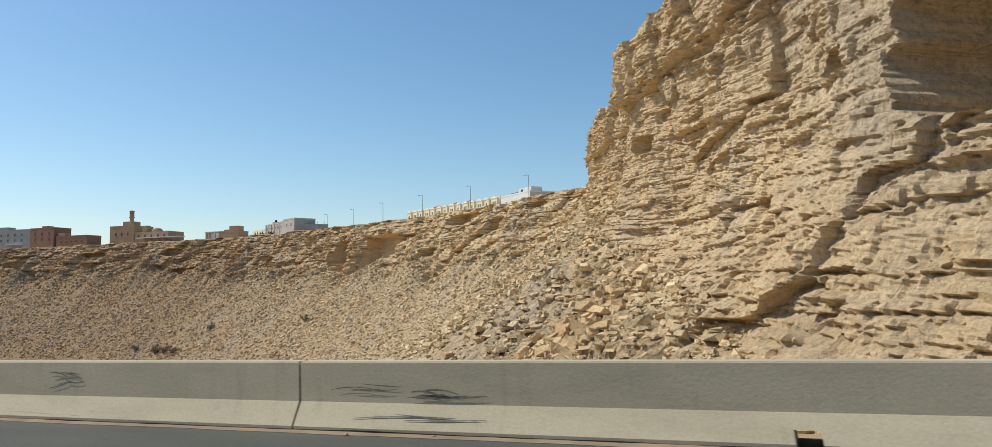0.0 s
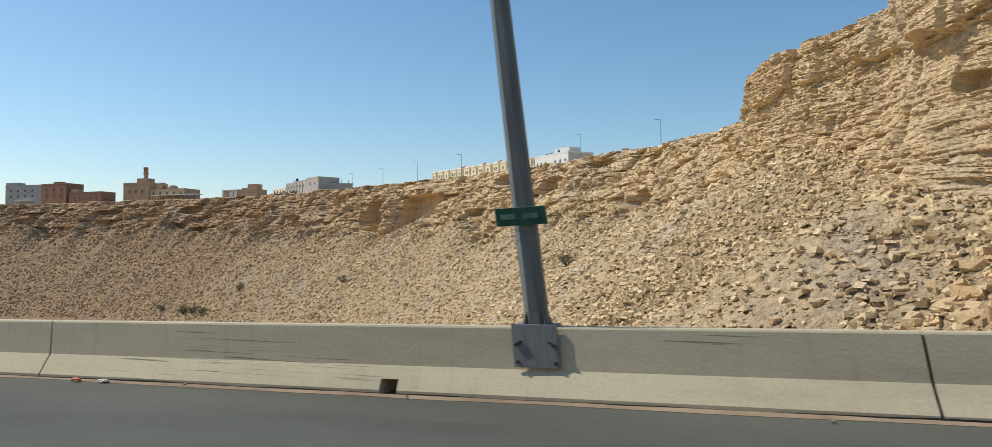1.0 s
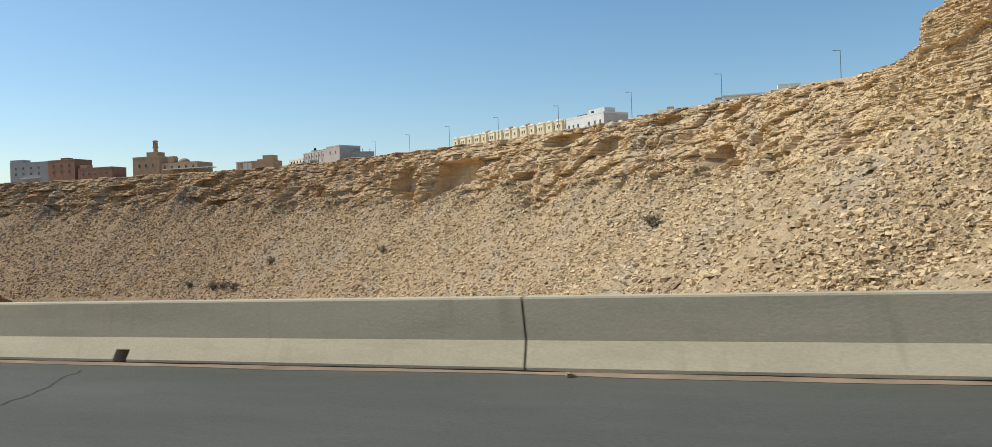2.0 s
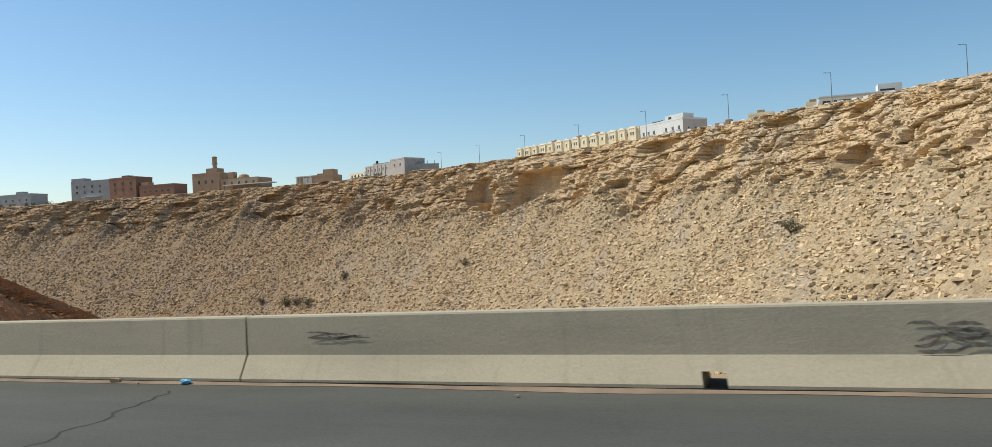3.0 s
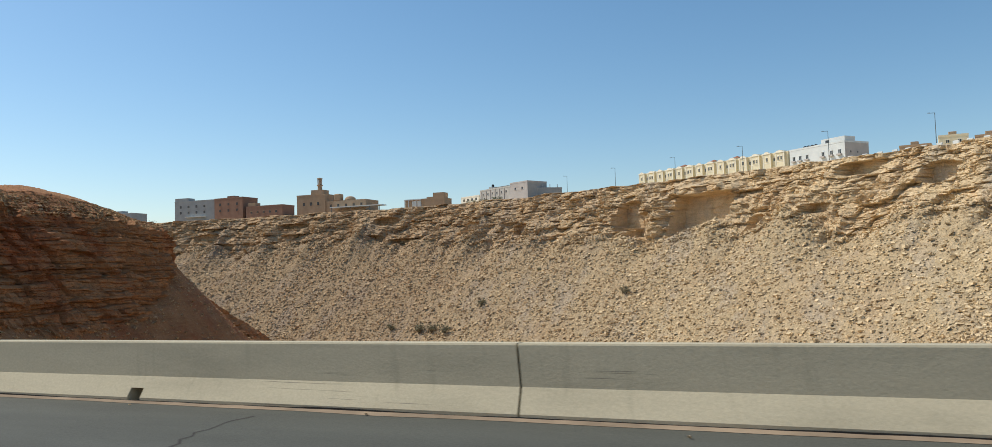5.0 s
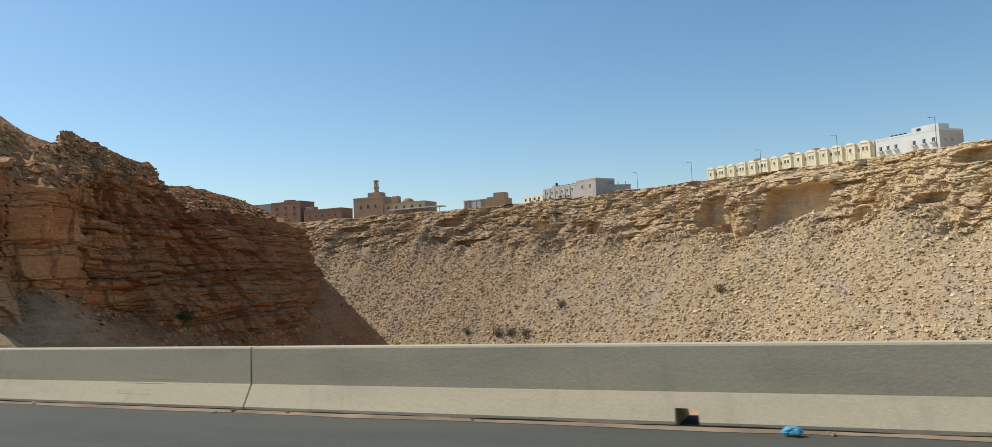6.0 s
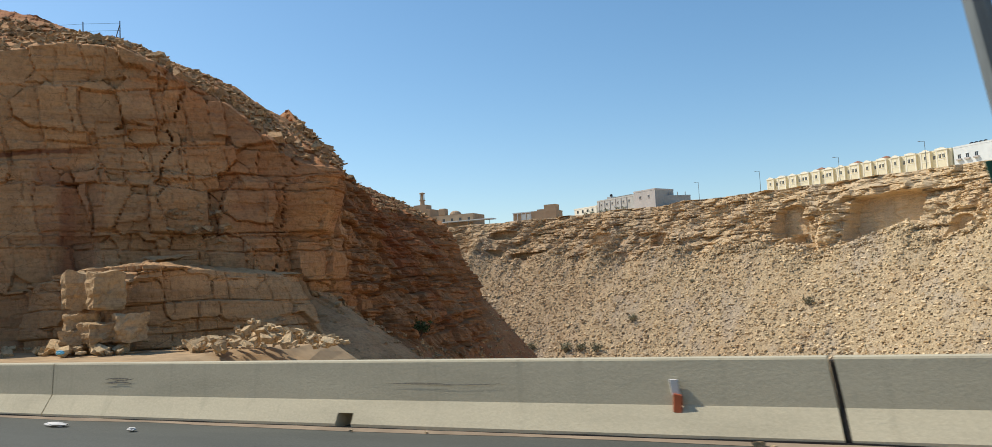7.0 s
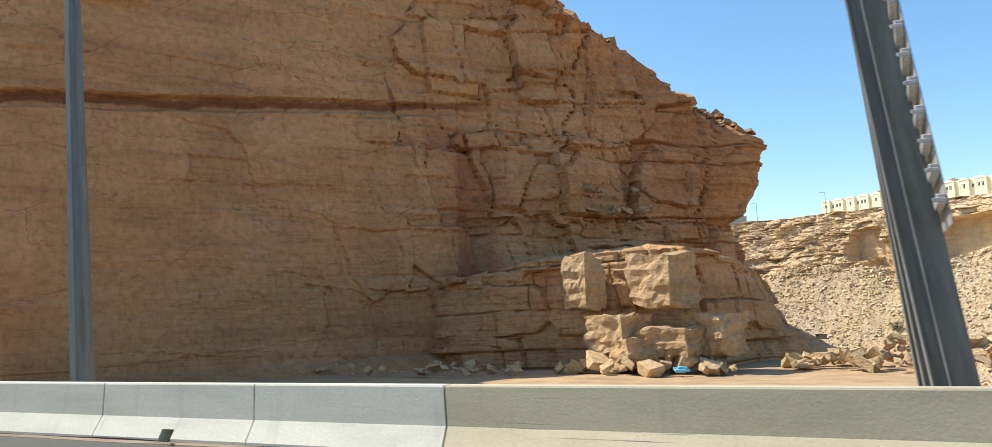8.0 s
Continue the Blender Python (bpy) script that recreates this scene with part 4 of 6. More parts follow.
def words(body, u0, u1, v0, height, parent, mat, name="letter"):
    """Letters of the sign between u0 and u1, standing on v0."""
    curve = bpy.data.curves.new("letters", "FONT")
    curve.body, curve.extrude, curve.resolution_u, curve.offset = body, 0.004, 3, 0.012
    tmp = bpy.data.objects.new("letters", curve)
    scene.collection.objects.link(tmp)
    bpy.context.view_layer.update()
    me = bpy.data.meshes.new_from_object(tmp.evaluated_get(bpy.context.evaluated_depsgraph_get()))
    bpy.data.objects.remove(tmp)
    co = np.empty(len(me.vertices) * 3)
    me.vertices.foreach_get("co", co)
    co = co.reshape(-1, 3)
    lo, hi = co.min(0), co.max(0)
    co[:, 0] = u0 + (co[:, 0] - lo[0]) / (hi[0] - lo[0]) * (u1 - u0)
    co[:, 1] = v0 + (co[:, 1] - lo[1]) / (hi[1] - lo[1]) * height
    co[:, 2] += 0.058
    me.vertices.foreach_set("co", co.reshape(-1))
    me.transform(TO_SIGN)
    me.materials.clear()
    me.materials.append(mat)
    whole = bmesh.new()
    whole.from_mesh(me)
    bpy.data.meshes.remove(me)
    left = set(whole.verts)
    while left:   # every letter is a piece of its own
        todo, piece = [left.pop()], set()
        while todo:
            v = todo.pop()
            piece.add(v)
            for e in v.link_edges:
                w = e.other_vert(v)
                if w in left:
                    left.discard(w)
                    todo.append(w)
        one = bmesh.new()
        made = {v: one.verts.new(v.co) for v in sorted(piece, key=lambda q: q.index)}
        for f in {f for v in piece for f in v.link_faces}:
            one.faces.new([made[v] for v in f.verts])
        part(name, one, mat, parent)
    whole.free()


panel = sheet("panel", rounded(0, 0, SIGN_W, SIGN_H, 0.16), 0.05, SIGN_BLUE, sign, "blue reflective sheet with white border", under=0.046)
sheet("back_sheet", rounded(0, 0, SIGN_W, SIGN_H, 0.16), 0.0455, ALUMINIUM, sign, "bare aluminium back", under=0.038)
frame_line("border", 0.05, 0.05, SIGN_W - 0.05, 6.30, 0.16, 0.05, 0.054, SIGN_WHITE, panel)
frame_line("border", 0.05, 6.34, SIGN_W - 0.05, SIGN_H - 0.05, 0.16, 0.05, 0.054, SIGN_WHITE, panel)
AR_EXIT, AR_KHARJ, AR_DAMMAM = "\u062F.\u0633\u0663\u0662 \uFE9D\uFEAE\uFEA8\uFEE3", "\uFE9D\uFEAE\uFEA8\uFEDF\uFE8D", "\uFEE1\uFE8E\uFEE3\uFEAA\uFEDF\uFE8D"
AR_QASSIM, AR_KM, AR_WEST = "\uFEE2\uFEF4\uFEBC\uFED8\uFEDF\uFE8D", "\uFEE2\uFEDB \u0662", "\uFE8F\uFEAE\uFECF"
words(AR_EXIT, 2.2, 4.85, 6.50, 0.62, panel, SIGN_WHITE)
words("KHARJ", 1.82, 2.86, 3.64, 0.23, panel, SIGN_WHITE)
words(AR_KHARJ, 3.58, 4.70, 3.55, 0.50, panel, SIGN_WHITE)
words("DAMMAM", 1.92, 3.35, 1.47, 0.23, panel, SIGN_WHITE)
words(AR_DAMMAM, 3.71, 4.84, 1.40, 0.45, panel, SIGN_WHITE)
words("QASSIM", 1.96, 3.19, 0.89, 0.22, panel, SIGN_WHITE)
words(AR_QASSIM, 3.48, 4.87, 0.80, 0.48, panel, SIGN_WHITE)
words("2 KM", 1.86, 2.70, 0.36, 0.22, panel, SIGN_WHITE)
words(AR_KM, 4.22, 4.95, 0.28, 0.42, panel, SIGN_WHITE)
arrow = sheet("arrow", [(0.54, 0.23), (0.79, 0.23), (0.77, 0.80), (1.36, 1.49), (1.47, 1.38), (1.56, 1.78), (1.22, 1.70), (1.29, 1.58), (0.77, 0.98),
                        (0.66, 3.14), (1.24, 3.82), (1.35, 3.72), (1.45, 4.14), (1.12, 4.05), (1.19, 3.94), (0.665, 3.34), (0.60, 4.58), (0.76, 4.60),
                        (0.41, 5.15), (0.10, 4.56), (0.33, 4.57)], 0.056, SIGN_WHITE, panel, under=0.05)
for v in np.arange(0.55, 4.5, 0.33):
    u = 0.55 - 0.049 * (v - 0.23)
    sheet("seam", [(u, v), (u + 0.21, v), (u + 0.21, v + 0.012), (u, v + 0.012)], 0.058, ALUMINIUM, arrow, under=0.056)
route = sheet("route_plate", [(0.06, 5.28), (1.46, 5.28), (1.46, 6.16), (0.06, 6.16)], 0.056, SIGN_GREEN, panel, under=0.05)
sheet("divider", [(0.76, 5.28), (0.785, 5.28), (0.785, 6.16), (0.76, 6.16)], 0.059, SIGN_WHITE, route, under=0.056)
sheet("divider", [(0.785, 5.72), (1.46, 5.72), (1.46, 5.745), (0.785, 5.745)], 0.059, SIGN_WHITE, route, under=0.056)
sheet("shield", [(0.12, 6.10), (0.62, 6.10), (0.70, 5.55), (0.40, 5.36), (0.22, 5.62)], 0.059, SIGN_WHITE, route, under=0.056)
words("\u0664\u0660", 0.32, 0.56, 5.60, 0.22, route, SIGN_DARK)
words("W", 0.98, 1.28, 5.36, 0.28, route, SIGN_WHITE)
words(AR_WEST, 0.86, 1.40, 5.80, 0.28, route, SIGN_WHITE)


def pictogram(u0, v0, size, rim, name):
    plate = sheet(name, [(u0, v0), (u0 + size, v0), (u0 + size, v0 + size), (u0, v0 + size)], 0.055, SIGN_GREEN if rim else SIGN_WHITE, panel, under=0.05)
    if rim:
        sheet("field", [(u0 + 0.07, v0 + 0.07), (u0 + size - 0.07, v0 + 0.07), (u0 + size - 0.07, v0 + size - 0.07), (u0 + 0.07, v0 + size - 0.07)], 0.057, SIGN_WHITE, plate, under=0.055)
    return plate


k1 = pictogram(1.76, 5.36, 0.72, True, "shrine_symbol")
sheet("symbol", [(1.90, 5.50), (2.14, 5.46), (2.36, 5.50), (2.36, 5.88), (2.14, 5.94), (1.90, 5.88)], 0.060, SIGN_DARK, k1, under=0.057)
sheet("stripe", [(1.90, 5.77), (2.36, 5.77), (2.36, 5.80), (1.90, 5.80)], 0.063, SIGN_WHITE, k1, under=0.060)
k2 = sheet("fort_symbol", [(2.85, 4.20), (3.56, 4.20), (3.56, 4.28), (3.48, 4.28), (3.48, 4.70), (3.56, 4.70), (3.56, 4.88), (2.87, 4.88), (2.87, 4.68), (2.94, 4.68), (2.94, 4.28), (2.85, 4.28)], 0.056, SIGN_WHITE, panel, under=0.05)
for u in (3.02, 3.18, 3.32):
    sheet("symbol", [(u, 4.56), (u + 0.08, 4.56), (u + 0.05, 4.80), (u + 0.02, 4.80)], 0.059, SIGN_BLUE, k2, under=0.056)
sheet("symbol", [(3.08, 4.33), (3.36, 4.33), (3.36, 4.46), (3.08, 4.46)], 0.059, SIGN_BLUE, k2, under=0.056)
k3 = pictogram(2.48, 2.00, 0.70, True, "mosque_symbol")
sheet("symbol", [(2.66, 2.14), (3.02, 2.14), (3.0, 2.28), (2.93, 2.38), (2.84, 2.45), (2.75, 2.38), (2.68, 2.28)], 0.060, SIGN_GREEN, k3, under=0.057)
sheet("symbol", [(2.60, 2.11), (3.08, 2.11), (3.08, 2.15), (2.60, 2.15)], 0.060, ORANGE_PLASTIC, k3, under=0.057)
k4 = pictogram(3.49, 2.02, 0.69, False, "airport_symbol")
sheet("symbol", [(3.82, 2.07), (3.87, 2.07), (3.88, 2.30), (4.12, 2.22), (4.12, 2.30), (3.88, 2.44), (3.87, 2.62), (3.84, 2.67), (3.81, 2.62), (3.80, 2.44), (3.55, 2.30), (3.55, 2.22),
                 (3.80, 2.30)], 0.059, SIGN_DARK, k4, under=0.055)
for u in (0.80, 2.66, 4.63):
    post = bmesh.new()
    box(post, (-0.48, u - 0.008, -3.2), (-0.015, u + 0.008, 7.0))
    web = part("post", post, STEEL, sign, "dark steel I-beam post")
    for x0, x1 in ((-0.50, -0.48), (-0.33, -0.31)) if u < 1 else ((-0.50, -0.48), (-0.017, -0.002)):
        part("flange", boxed((x0, u - 0.10, -3.2), (x1, u + 0.10, 7.0)), FLANGE, web, "pale steel flange")
for i in range(22):
    v = 0.2 + i * 0.33
    part("stiffener", boxed((-0.055, 0.01, v), (0.037, SIGN_W - 0.01, v + 0.12), 0.012), ALUMINIUM, sign)
    part("clip", boxed((-0.10, 0.003, v + 0.03), (0.035, 0.03, v + 0.075), 0.006), ALUMINIUM, sign)


# ---- houses on the rim ----
def facade_frame(a, b):
    """Pose whose x runs along the front from a to b, y into the house, at height z0."""
    d = Vector((b[0] - a[0], b[1] - a[1], 0)).normalized()
    return Matrix(((d.x, -d.y, 0, a[0]), (d.y, d.x, 0, a[1]), (0, 0, 1, 0), (0, 0, 0, 1)))


def window(parent, x, z, w, h, y=0.0, mat=CREAM_TRIM, side=False):
    """A window with a raised surround, a sill and a dark recessed pane."""
    m = Matrix.Rotation(radians(90), 4, "Z") if side else Matrix.Identity(4)
    def at_(lo, hi):
        bm = boxed(lo, hi)
        if side:
            bmesh.ops.transform(bm, matrix=Matrix.Translation((y, 0, 0)) @ m, verts=bm.verts)
        return bm
    yy = 0.0 if side else y
    win = part("window", at_((x - w / 2, yy - 0.06, z), (x + w / 2, yy + 0.05, z + h)), GLASS_DARK, parent, "dark window in a pale surround")
    part("surround", at_((x - w / 2 - 0.22, yy - 0.16, z + h), (x + w / 2 + 0.22, yy + 0.05, z + h + 0.25)), mat, win)
    part("sill", at_((x - w / 2 - 0.25, yy - 0.22, z - 0.18), (x + w / 2 + 0.25, yy + 0.05, z)), mat, win)
    part("mullion", at_((x - 0.05, yy - 0.09, z), (x + 0.05, yy - 0.05, z + h)), mat, win)
    return win


def house(name, a, b, depth, z0, z1, wall, label, category="house", side=None):
    h = z1 - z0
    L = math.hypot(b[0] - a[0], b[1] - a[1])
    thing = empty(name, Matrix.Translation((0, 0, z0)) @ facade_frame(a, b))
    tagged(thing, label, category)
    part("wall", boxed((0, 0, -4), (L, depth, h), 0), wall, thing)
    bm = bmesh.new()
    t = 0.25
    box(bm, (-0.1, -0.1, h), (L + 0.1, t, h + 0.9)), box(bm, (-0.1, depth - t, h), (L + 0.1, depth + 0.1, h + 0.9))
    box(bm, (-0.1, t, h), (t, depth - t, h + 0.9)), box(bm, (L - t, t, h), (L + 0.1, depth - t, h + 0.9))
    part("parapet", bm, wall, thing)
    return thing, L, h


def villa(a, b, z0, tower):
    """Two-storey cream villa with two projecting bays and cornices."""
    thing, L, h = house("villa", a, b, 13, z0, z0 + 8.2, CREAM, "cream two-storey terraced villa with projecting bays on the plateau edge")
    tagged(thing, group="row of cream villas")
    for u, w in ((0.06, 0.30), (0.56, 0.34)):
        x0, x1 = u * L, (u + w) * L
        bay = part("bay", boxed((x0, -1.3, -4), (x1, 0, h + 0.3)), CREAM, thing)
        part("cornice", boxed((x0 - 0.25, -1.6, h + 0.3), (x1 + 0.25, 0.1, h + 0.95), 0.1), CREAM_TRIM, bay)
        part("pilaster", boxed((x0 - 0.12, -1.42, -4), (x0 + 0.5, -1.25, h + 0.3)), CREAM_TRIM, bay)
        part("pilaster", boxed((x1 - 0.5, -1.42, -4), (x1 + 0.12, -1.25, h + 0.3)), CREAM_TRIM, bay)
        part("pediment", prism([(x0 + 0.7, h + 0.95), (x1 - 0.7, h + 0.95), (x1 - 1.2, h + 1.5), ((x0 + x1) / 2, h + 1.8), (x0 + 1.2, h + 1.5)], -1.45, -0.9, "xz"), CREAM_TRIM, bay, "pale raised pediment")
        part("string_course", boxed((x0 - 0.1, -1.4, h - 4.7), (x1 + 0.1, -1.25, h - 4.35)), CREAM_TRIM, bay)
        for dx in ((-0.95, 0.95) if w > 0.32 else (0,)):
            window(thing, (x0 + x1) / 2 + dx, h - 3.6, 1.05, 1.9, -1.3)
            part("arch", prism([((x0 + x1) / 2 + dx + 0.85 * math.cos(math.pi * i / 8), h - 1.5 + 0.6 * math.sin(math.pi * i / 8)) for i in range(9)], -1.44, -1.3, "xz"), CREAM_TRIM, bay, "pale window arch")
    window(thing, 0.455 * L, h - 3.8, 1.0, 1.8, 0)
    for x, z in ((0.2, 1.5), (0.82, 1.2)):
        part("roof_tank", tube([(L * x, 7, h, 0.9), (L * x, 7, h + z, 0.9), (L * x, 7, h + z + 0.4, 0.3)], 10), WHITE_WALL, thing, "white roof tank")
    part("stair_room", boxed((L * 0.35, 4, h), (L * 0.62, 9, h + 2.3), 0.05), CREAM_TRIM, thing)
    if tower:
        part("pavilion", boxed((L * tower, 0.8, h), (L * tower + 5.2, 5.5, h + 1.6)), CREAM, thing)
        bm = bmesh.new()
        c = bm.verts.new((L * tower + 2.6, 3.1, h + 3.1))
        q = [bm.verts.new((L * tower + dx, dy, h + 1.6)) for dx, dy in ((-0.5, 0.3), (5.7, 0.3), (5.7, 6.0), (-0.5, 6.0))]
        for i in range(4):
            bm.faces.new((q[i], q[(i + 1) % 4], c))
        bm.faces.new(q[::-1])
        part("tiled_roof", bm, ROOF_RED, thing, "brown-red tiled hip roof")
    else:
        part("roof_tank", boxed((L * 0.7, 5, h), (L * 0.7 + 2.2, 7.2, h + 1.7), 0.2), WHITE_WALL, thing)
    return thing


ends = [(-267.7 + (95.2) * i / 7, 509.5 - 60.3 * i / 7) for i in range(8)]
for i in range(7):
    villa(ends[i], ends[i + 1], 49.6 + 0.05 * i, (0, 0, 0.12, 0.55, 0.60, 0, 0)[i])

white, L, h = house("apartment_house", (-171.7, 448.7), (-144.7, 425.5), 17.5, 47.0, 58.2, WHITE_WALL, "white two-storey building with small balconies at the canyon rim")
for u in (0.08, 0.2, 0.33, 0.62, 0.77, 0.91):
    w = window(white, u * L, h - 5.4, 1.5, 2.0, 0, WHITE_WALL)
    part("balcony", boxed((u * L - 1.3, -1.1, h - 6.3), (u * L + 1.3, 0, h - 5.5)), SIDE_WALL, white, "small grey balcony")
part("side_wall", boxed((L, 0.02, -4), (L + 0.12, 17.4, h)), SIDE_WALL, white, "grey-beige rendered side wall")
for yy in (4, 9):
    window(white, yy, h - 5.2, 0.9, 0.9, L + 0.1, SIDE_WALL, True)
part("roof_storey", boxed((L * 0.56, 1.5, h), (L * 0.97, 9, h + 3.4)), WHITE_WALL, white)
part("roof_opening", boxed((L * 0.64, 1.35, h + 0.4), (L * 0.70, 1.55, h + 2.6)), GLASS_DARK, white)
for i in range(4):
    part("water_tank", tube([(L * 0.2 + 2.4 * i, 4, h, 1.0), (L * 0.2 + 2.4 * i, 4, h + 1.8, 1.0), (L * 0.2 + 2.4 * i, 4, h + 2.2, 0.4)], 10), TANK_BLACK, white, "black plastic roof tank")

school, L, h = house("school_building", (-78.5, 373), (-48.5, 374), 22, 43.0, 54.2, WHITE_WALL, "long white building with strip windows on the rim")
for u, w in ((0.1, 3.2), (0.22, 1.2), (0.37, 5.6), (0.52, 1.2), (0.68, 6.2), (0.84, 1.2), (0.93, 2.4)):
    win = part("strip_window", boxed((u * L - w / 2, -0.06, h - 2.6), (u * L + w / 2, 0.1, h - 1.3)), GLASS_DARK, school, "dark strip window")
    part("mullion", boxed((u * L - 0.06, -0.1, h - 2.6), (u * L + 0.06, 0, h - 1.3)), SIDE_WALL, win)
part("canopy", boxed((-0.6, -0.7, h - 0.15), (L + 0.4, 0.3, h + 0.35)), SIDE_WALL, school)
part("roof_storey", boxed((L * 0.80, 1.0, h), (L * 1.12, 8, h + 4.2)), WHITE_WALL, school)
part("opening", boxed((L * 0.83, 0.9, h + 1.0), (L * 1.02, 1.1, h + 1.9)), GLASS_DARK, school)
part("side_wall", boxed((L, 0.02, -4), (L + 0.12, 21.9, h)), SIDE_WALL, school)

for i, (ax, ay, bx_, by_, z1, dep) in enumerate(((-124, 378, -112, 376, 48.0, 9), (-109, 377, -98, 376, 51.0, 9), (-96, 374, -86, 372, 49.6, 8), (-84, 376, -79.5, 376, 53.5, 7),
                                                (-30, 380, -14, 380, 57, 8))):
    t, L, h = house("small_house", (ax, ay), (bx_, by_), dep, z1 - 6, z1 - 0.9, CREAM if i % 2 else TAN_WALL, "low tan rendered house behind the canyon rim")
    tagged(t, group="low tan houses on the rim")
    window(t, L * 0.3, h - 2.6, 1.2, 1.2, 0, CREAM_TRIM), window(t, L * 0.7, h - 2.6, 1.2, 1.2, 0, CREAM_TRIM)
    part("stair_room", boxed((L * 0.35, 2, h), (L * 0.35 + 3.0, 5, h + 2.4), 0.05), TAN_WALL, t)

grey, L, h = house("grey_building", (-366.5, 472), (-338, 455), 14, 42.0, 50.3, PALE_WALL, "pale flat-roofed building with small windows on the rim")
for i in range(6):
    window(grey, L * (0.12 + 0.15 * i), h - 2.9, 1.1, 1.2, 0, SIDE_WALL)
    part("buttress", boxed((L * (0.05 + 0.15 * i), -0.35, -4), (L * (0.05 + 0.15 * i) + 0.5, 0, h + 0.2)), SIDE_WALL, grey)
part("stair_room", boxed((L * 0.18, 3, h), (L * 0.30, 7, h + 2.6), 0.05), GREY_WALL, grey)
part("water_tank", tube([(L * 0.24, 5, h + 2.6, 0.9), (L * 0.24, 5, h + 4.0, 0.9), (L * 0.24, 5, h + 4.4, 0.3)], 10), TANK_BLACK, grey, "black plastic roof tank")
part("roof_shade", boxed((L * 0.42, 0.5, h + 1.2), (L * 0.9, 6, h + 1.45)), GREY_WALL, grey, "thin grey roof shade")
for u in (0.43, 0.58, 0.73, 0.88):
    part("shade_post", boxed((L * u, 0.6, h), (L * u + 0.25, 0.85, h + 1.2)), GREY_WALL, grey)
wing, L, h = house("boundary_house", (-386, 483.6), (-367.2, 472.4), 9, 42.0, 47.6, CREAM_TRIM, "low cream annexe with dark openings on the rim")
for i in range(4):
    part("opening", boxed((L * (0.12 + 0.22 * i), -0.06, h - 2.4), (L * (0.12 + 0.22 * i) + 1.7, 0.05, h - 0.7)), GLASS_DARK, wing, "dark opening")
grey2, L, h = house("grey_building", (-338, 455), (-323.3, 447), 16, 42.0, 51.9, SIDE_WALL, "grey flat-roofed block with a dark side wall on the rim")
window(grey2, L * 0.3, h - 4, 1.3, 1.4, 0, SIDE_WALL), window(grey2, L * 0.7, h - 4, 1.3, 1.4, 0, SIDE_WALL)
part("side_wall", boxed((L, 0.02, -4), (L + 0.12, 15.9, h)), GREY_WALL, grey2)
grey3, L, h = house("grey_building", (-322, 452), (-306, 462), 10, 42.0, 47.8, GREY_WALL, "low dark grey annexe with roof posts")
for i in range(4):
    part("roof_post", boxed((L * (0.1 + 0.25 * i), 1, h), (L * (0.1 + 0.25 * i) + 0.35, 1.4, h + 3)), GREY_WALL, grey3)
ruin, L, h = house("unfinished_house", (-428, 480), (-397.5, 480), 12, 41.0, 48.2, TAN_WALL, "unfinished tan brick house with a pale pergola")
part("tower_room", boxed((L * 0.72, 0.3, h), (L * 0.99, 7, h + 4.6)), TAN_WALL, ruin)
part("stair_wall", boxed((L * 0.55, 0.6, h), (L * 0.72, 3, h + 1.9)), TAN_WALL, ruin)
for i in range(5):
    part("pergola_post", boxed((L * 0.1 * i, -1.2, h - 6), (L * 0.1 * i + 0.35, -0.85, h + 0.2)), WHITE_WALL, ruin, "pale pergola post")
part("pergola_beam", boxed((-0.3, -1.3, h + 0.2), (L * 0.42, -0.75, h + 0.7)), WHITE_WALL, ruin, "pale pergola beam")
for i in range(2):
    part("pale_wall", boxed((L * (0.2 + 0.12 * i), -0.15, h - 5), (L * (0.2 + 0.12 * i) + 3, -0.02, h - 0.5)), WHITE_WALL, ruin)

mosque, L, h = house("mosque", (-508, 463), (-483.5, 463), 20, 41.0, 54.6, TAN_WALL, "tan mosque with a slim open-topped minaret and low dome", "mosque")
for i in range(3):
    window(mosque, L * (0.25 + 0.25 * i), h - 7, 1.5, 2.4, 0, TAN_WALL)
part("tower_base", boxed((L * 0.42, 3, h), (L * 0.82, 11, h + 4.4)), TAN_WALL, mosque)
mx = L * 0.62
minaret = part("minaret", tube([(mx, 7, h + 4.4, 1.7), (mx, 7, h + 7.5, 1.5), (mx, 7, h + 7.6, 2.2), (mx, 7, h + 8.2, 2.2), (mx, 7, h + 8.3, 0.9), (mx, 7, h + 12.4, 0.8),
                                (mx, 7, h + 12.5, 2.0), (mx, 7, h + 13.1, 2.0), (mx, 7, h + 13.6, 0.5)], 10), TAN_WALL, mosque)
for i in range(6):
    a = i * math.pi / 3
    part("column", boxed((mx + 1.5 * math.cos(a) - 0.2, 7 + 1.5 * math.sin(a) - 0.2, h + 8.2), (mx + 1.5 * math.cos(a) + 0.2, 7 + 1.5 * math.sin(a) + 0.2, h + 12.5)), TAN_WALL, minaret)
part("prayer_hall", boxed((L + 0.02, 1, -4), (L + 33, 18, h - 4.6)), TAN_WALL, mosque)
part("roof_room", boxed((L + 6, 2, h - 4.6), (L + 11, 7, h + 0.4), 0.5), TAN_WALL, mosque)
part("dome", tube([(L + 16, 8, h - 4.6, 4.2), (L + 16, 8, h - 3.6, 4.1), (L + 16, 8, h - 2.4, 3.4), (L + 16, 8, h - 1.6, 2.2), (L + 16, 8, h - 1.2, 0.5)], 16), TAN_WALL, mosque)
canopy = part("canopy", boxed((L + 8, -6, h - 10.2), (L + 50, 0.8, h - 9.6)), WHITE_WALL, mosque, "thin pale shade roof")
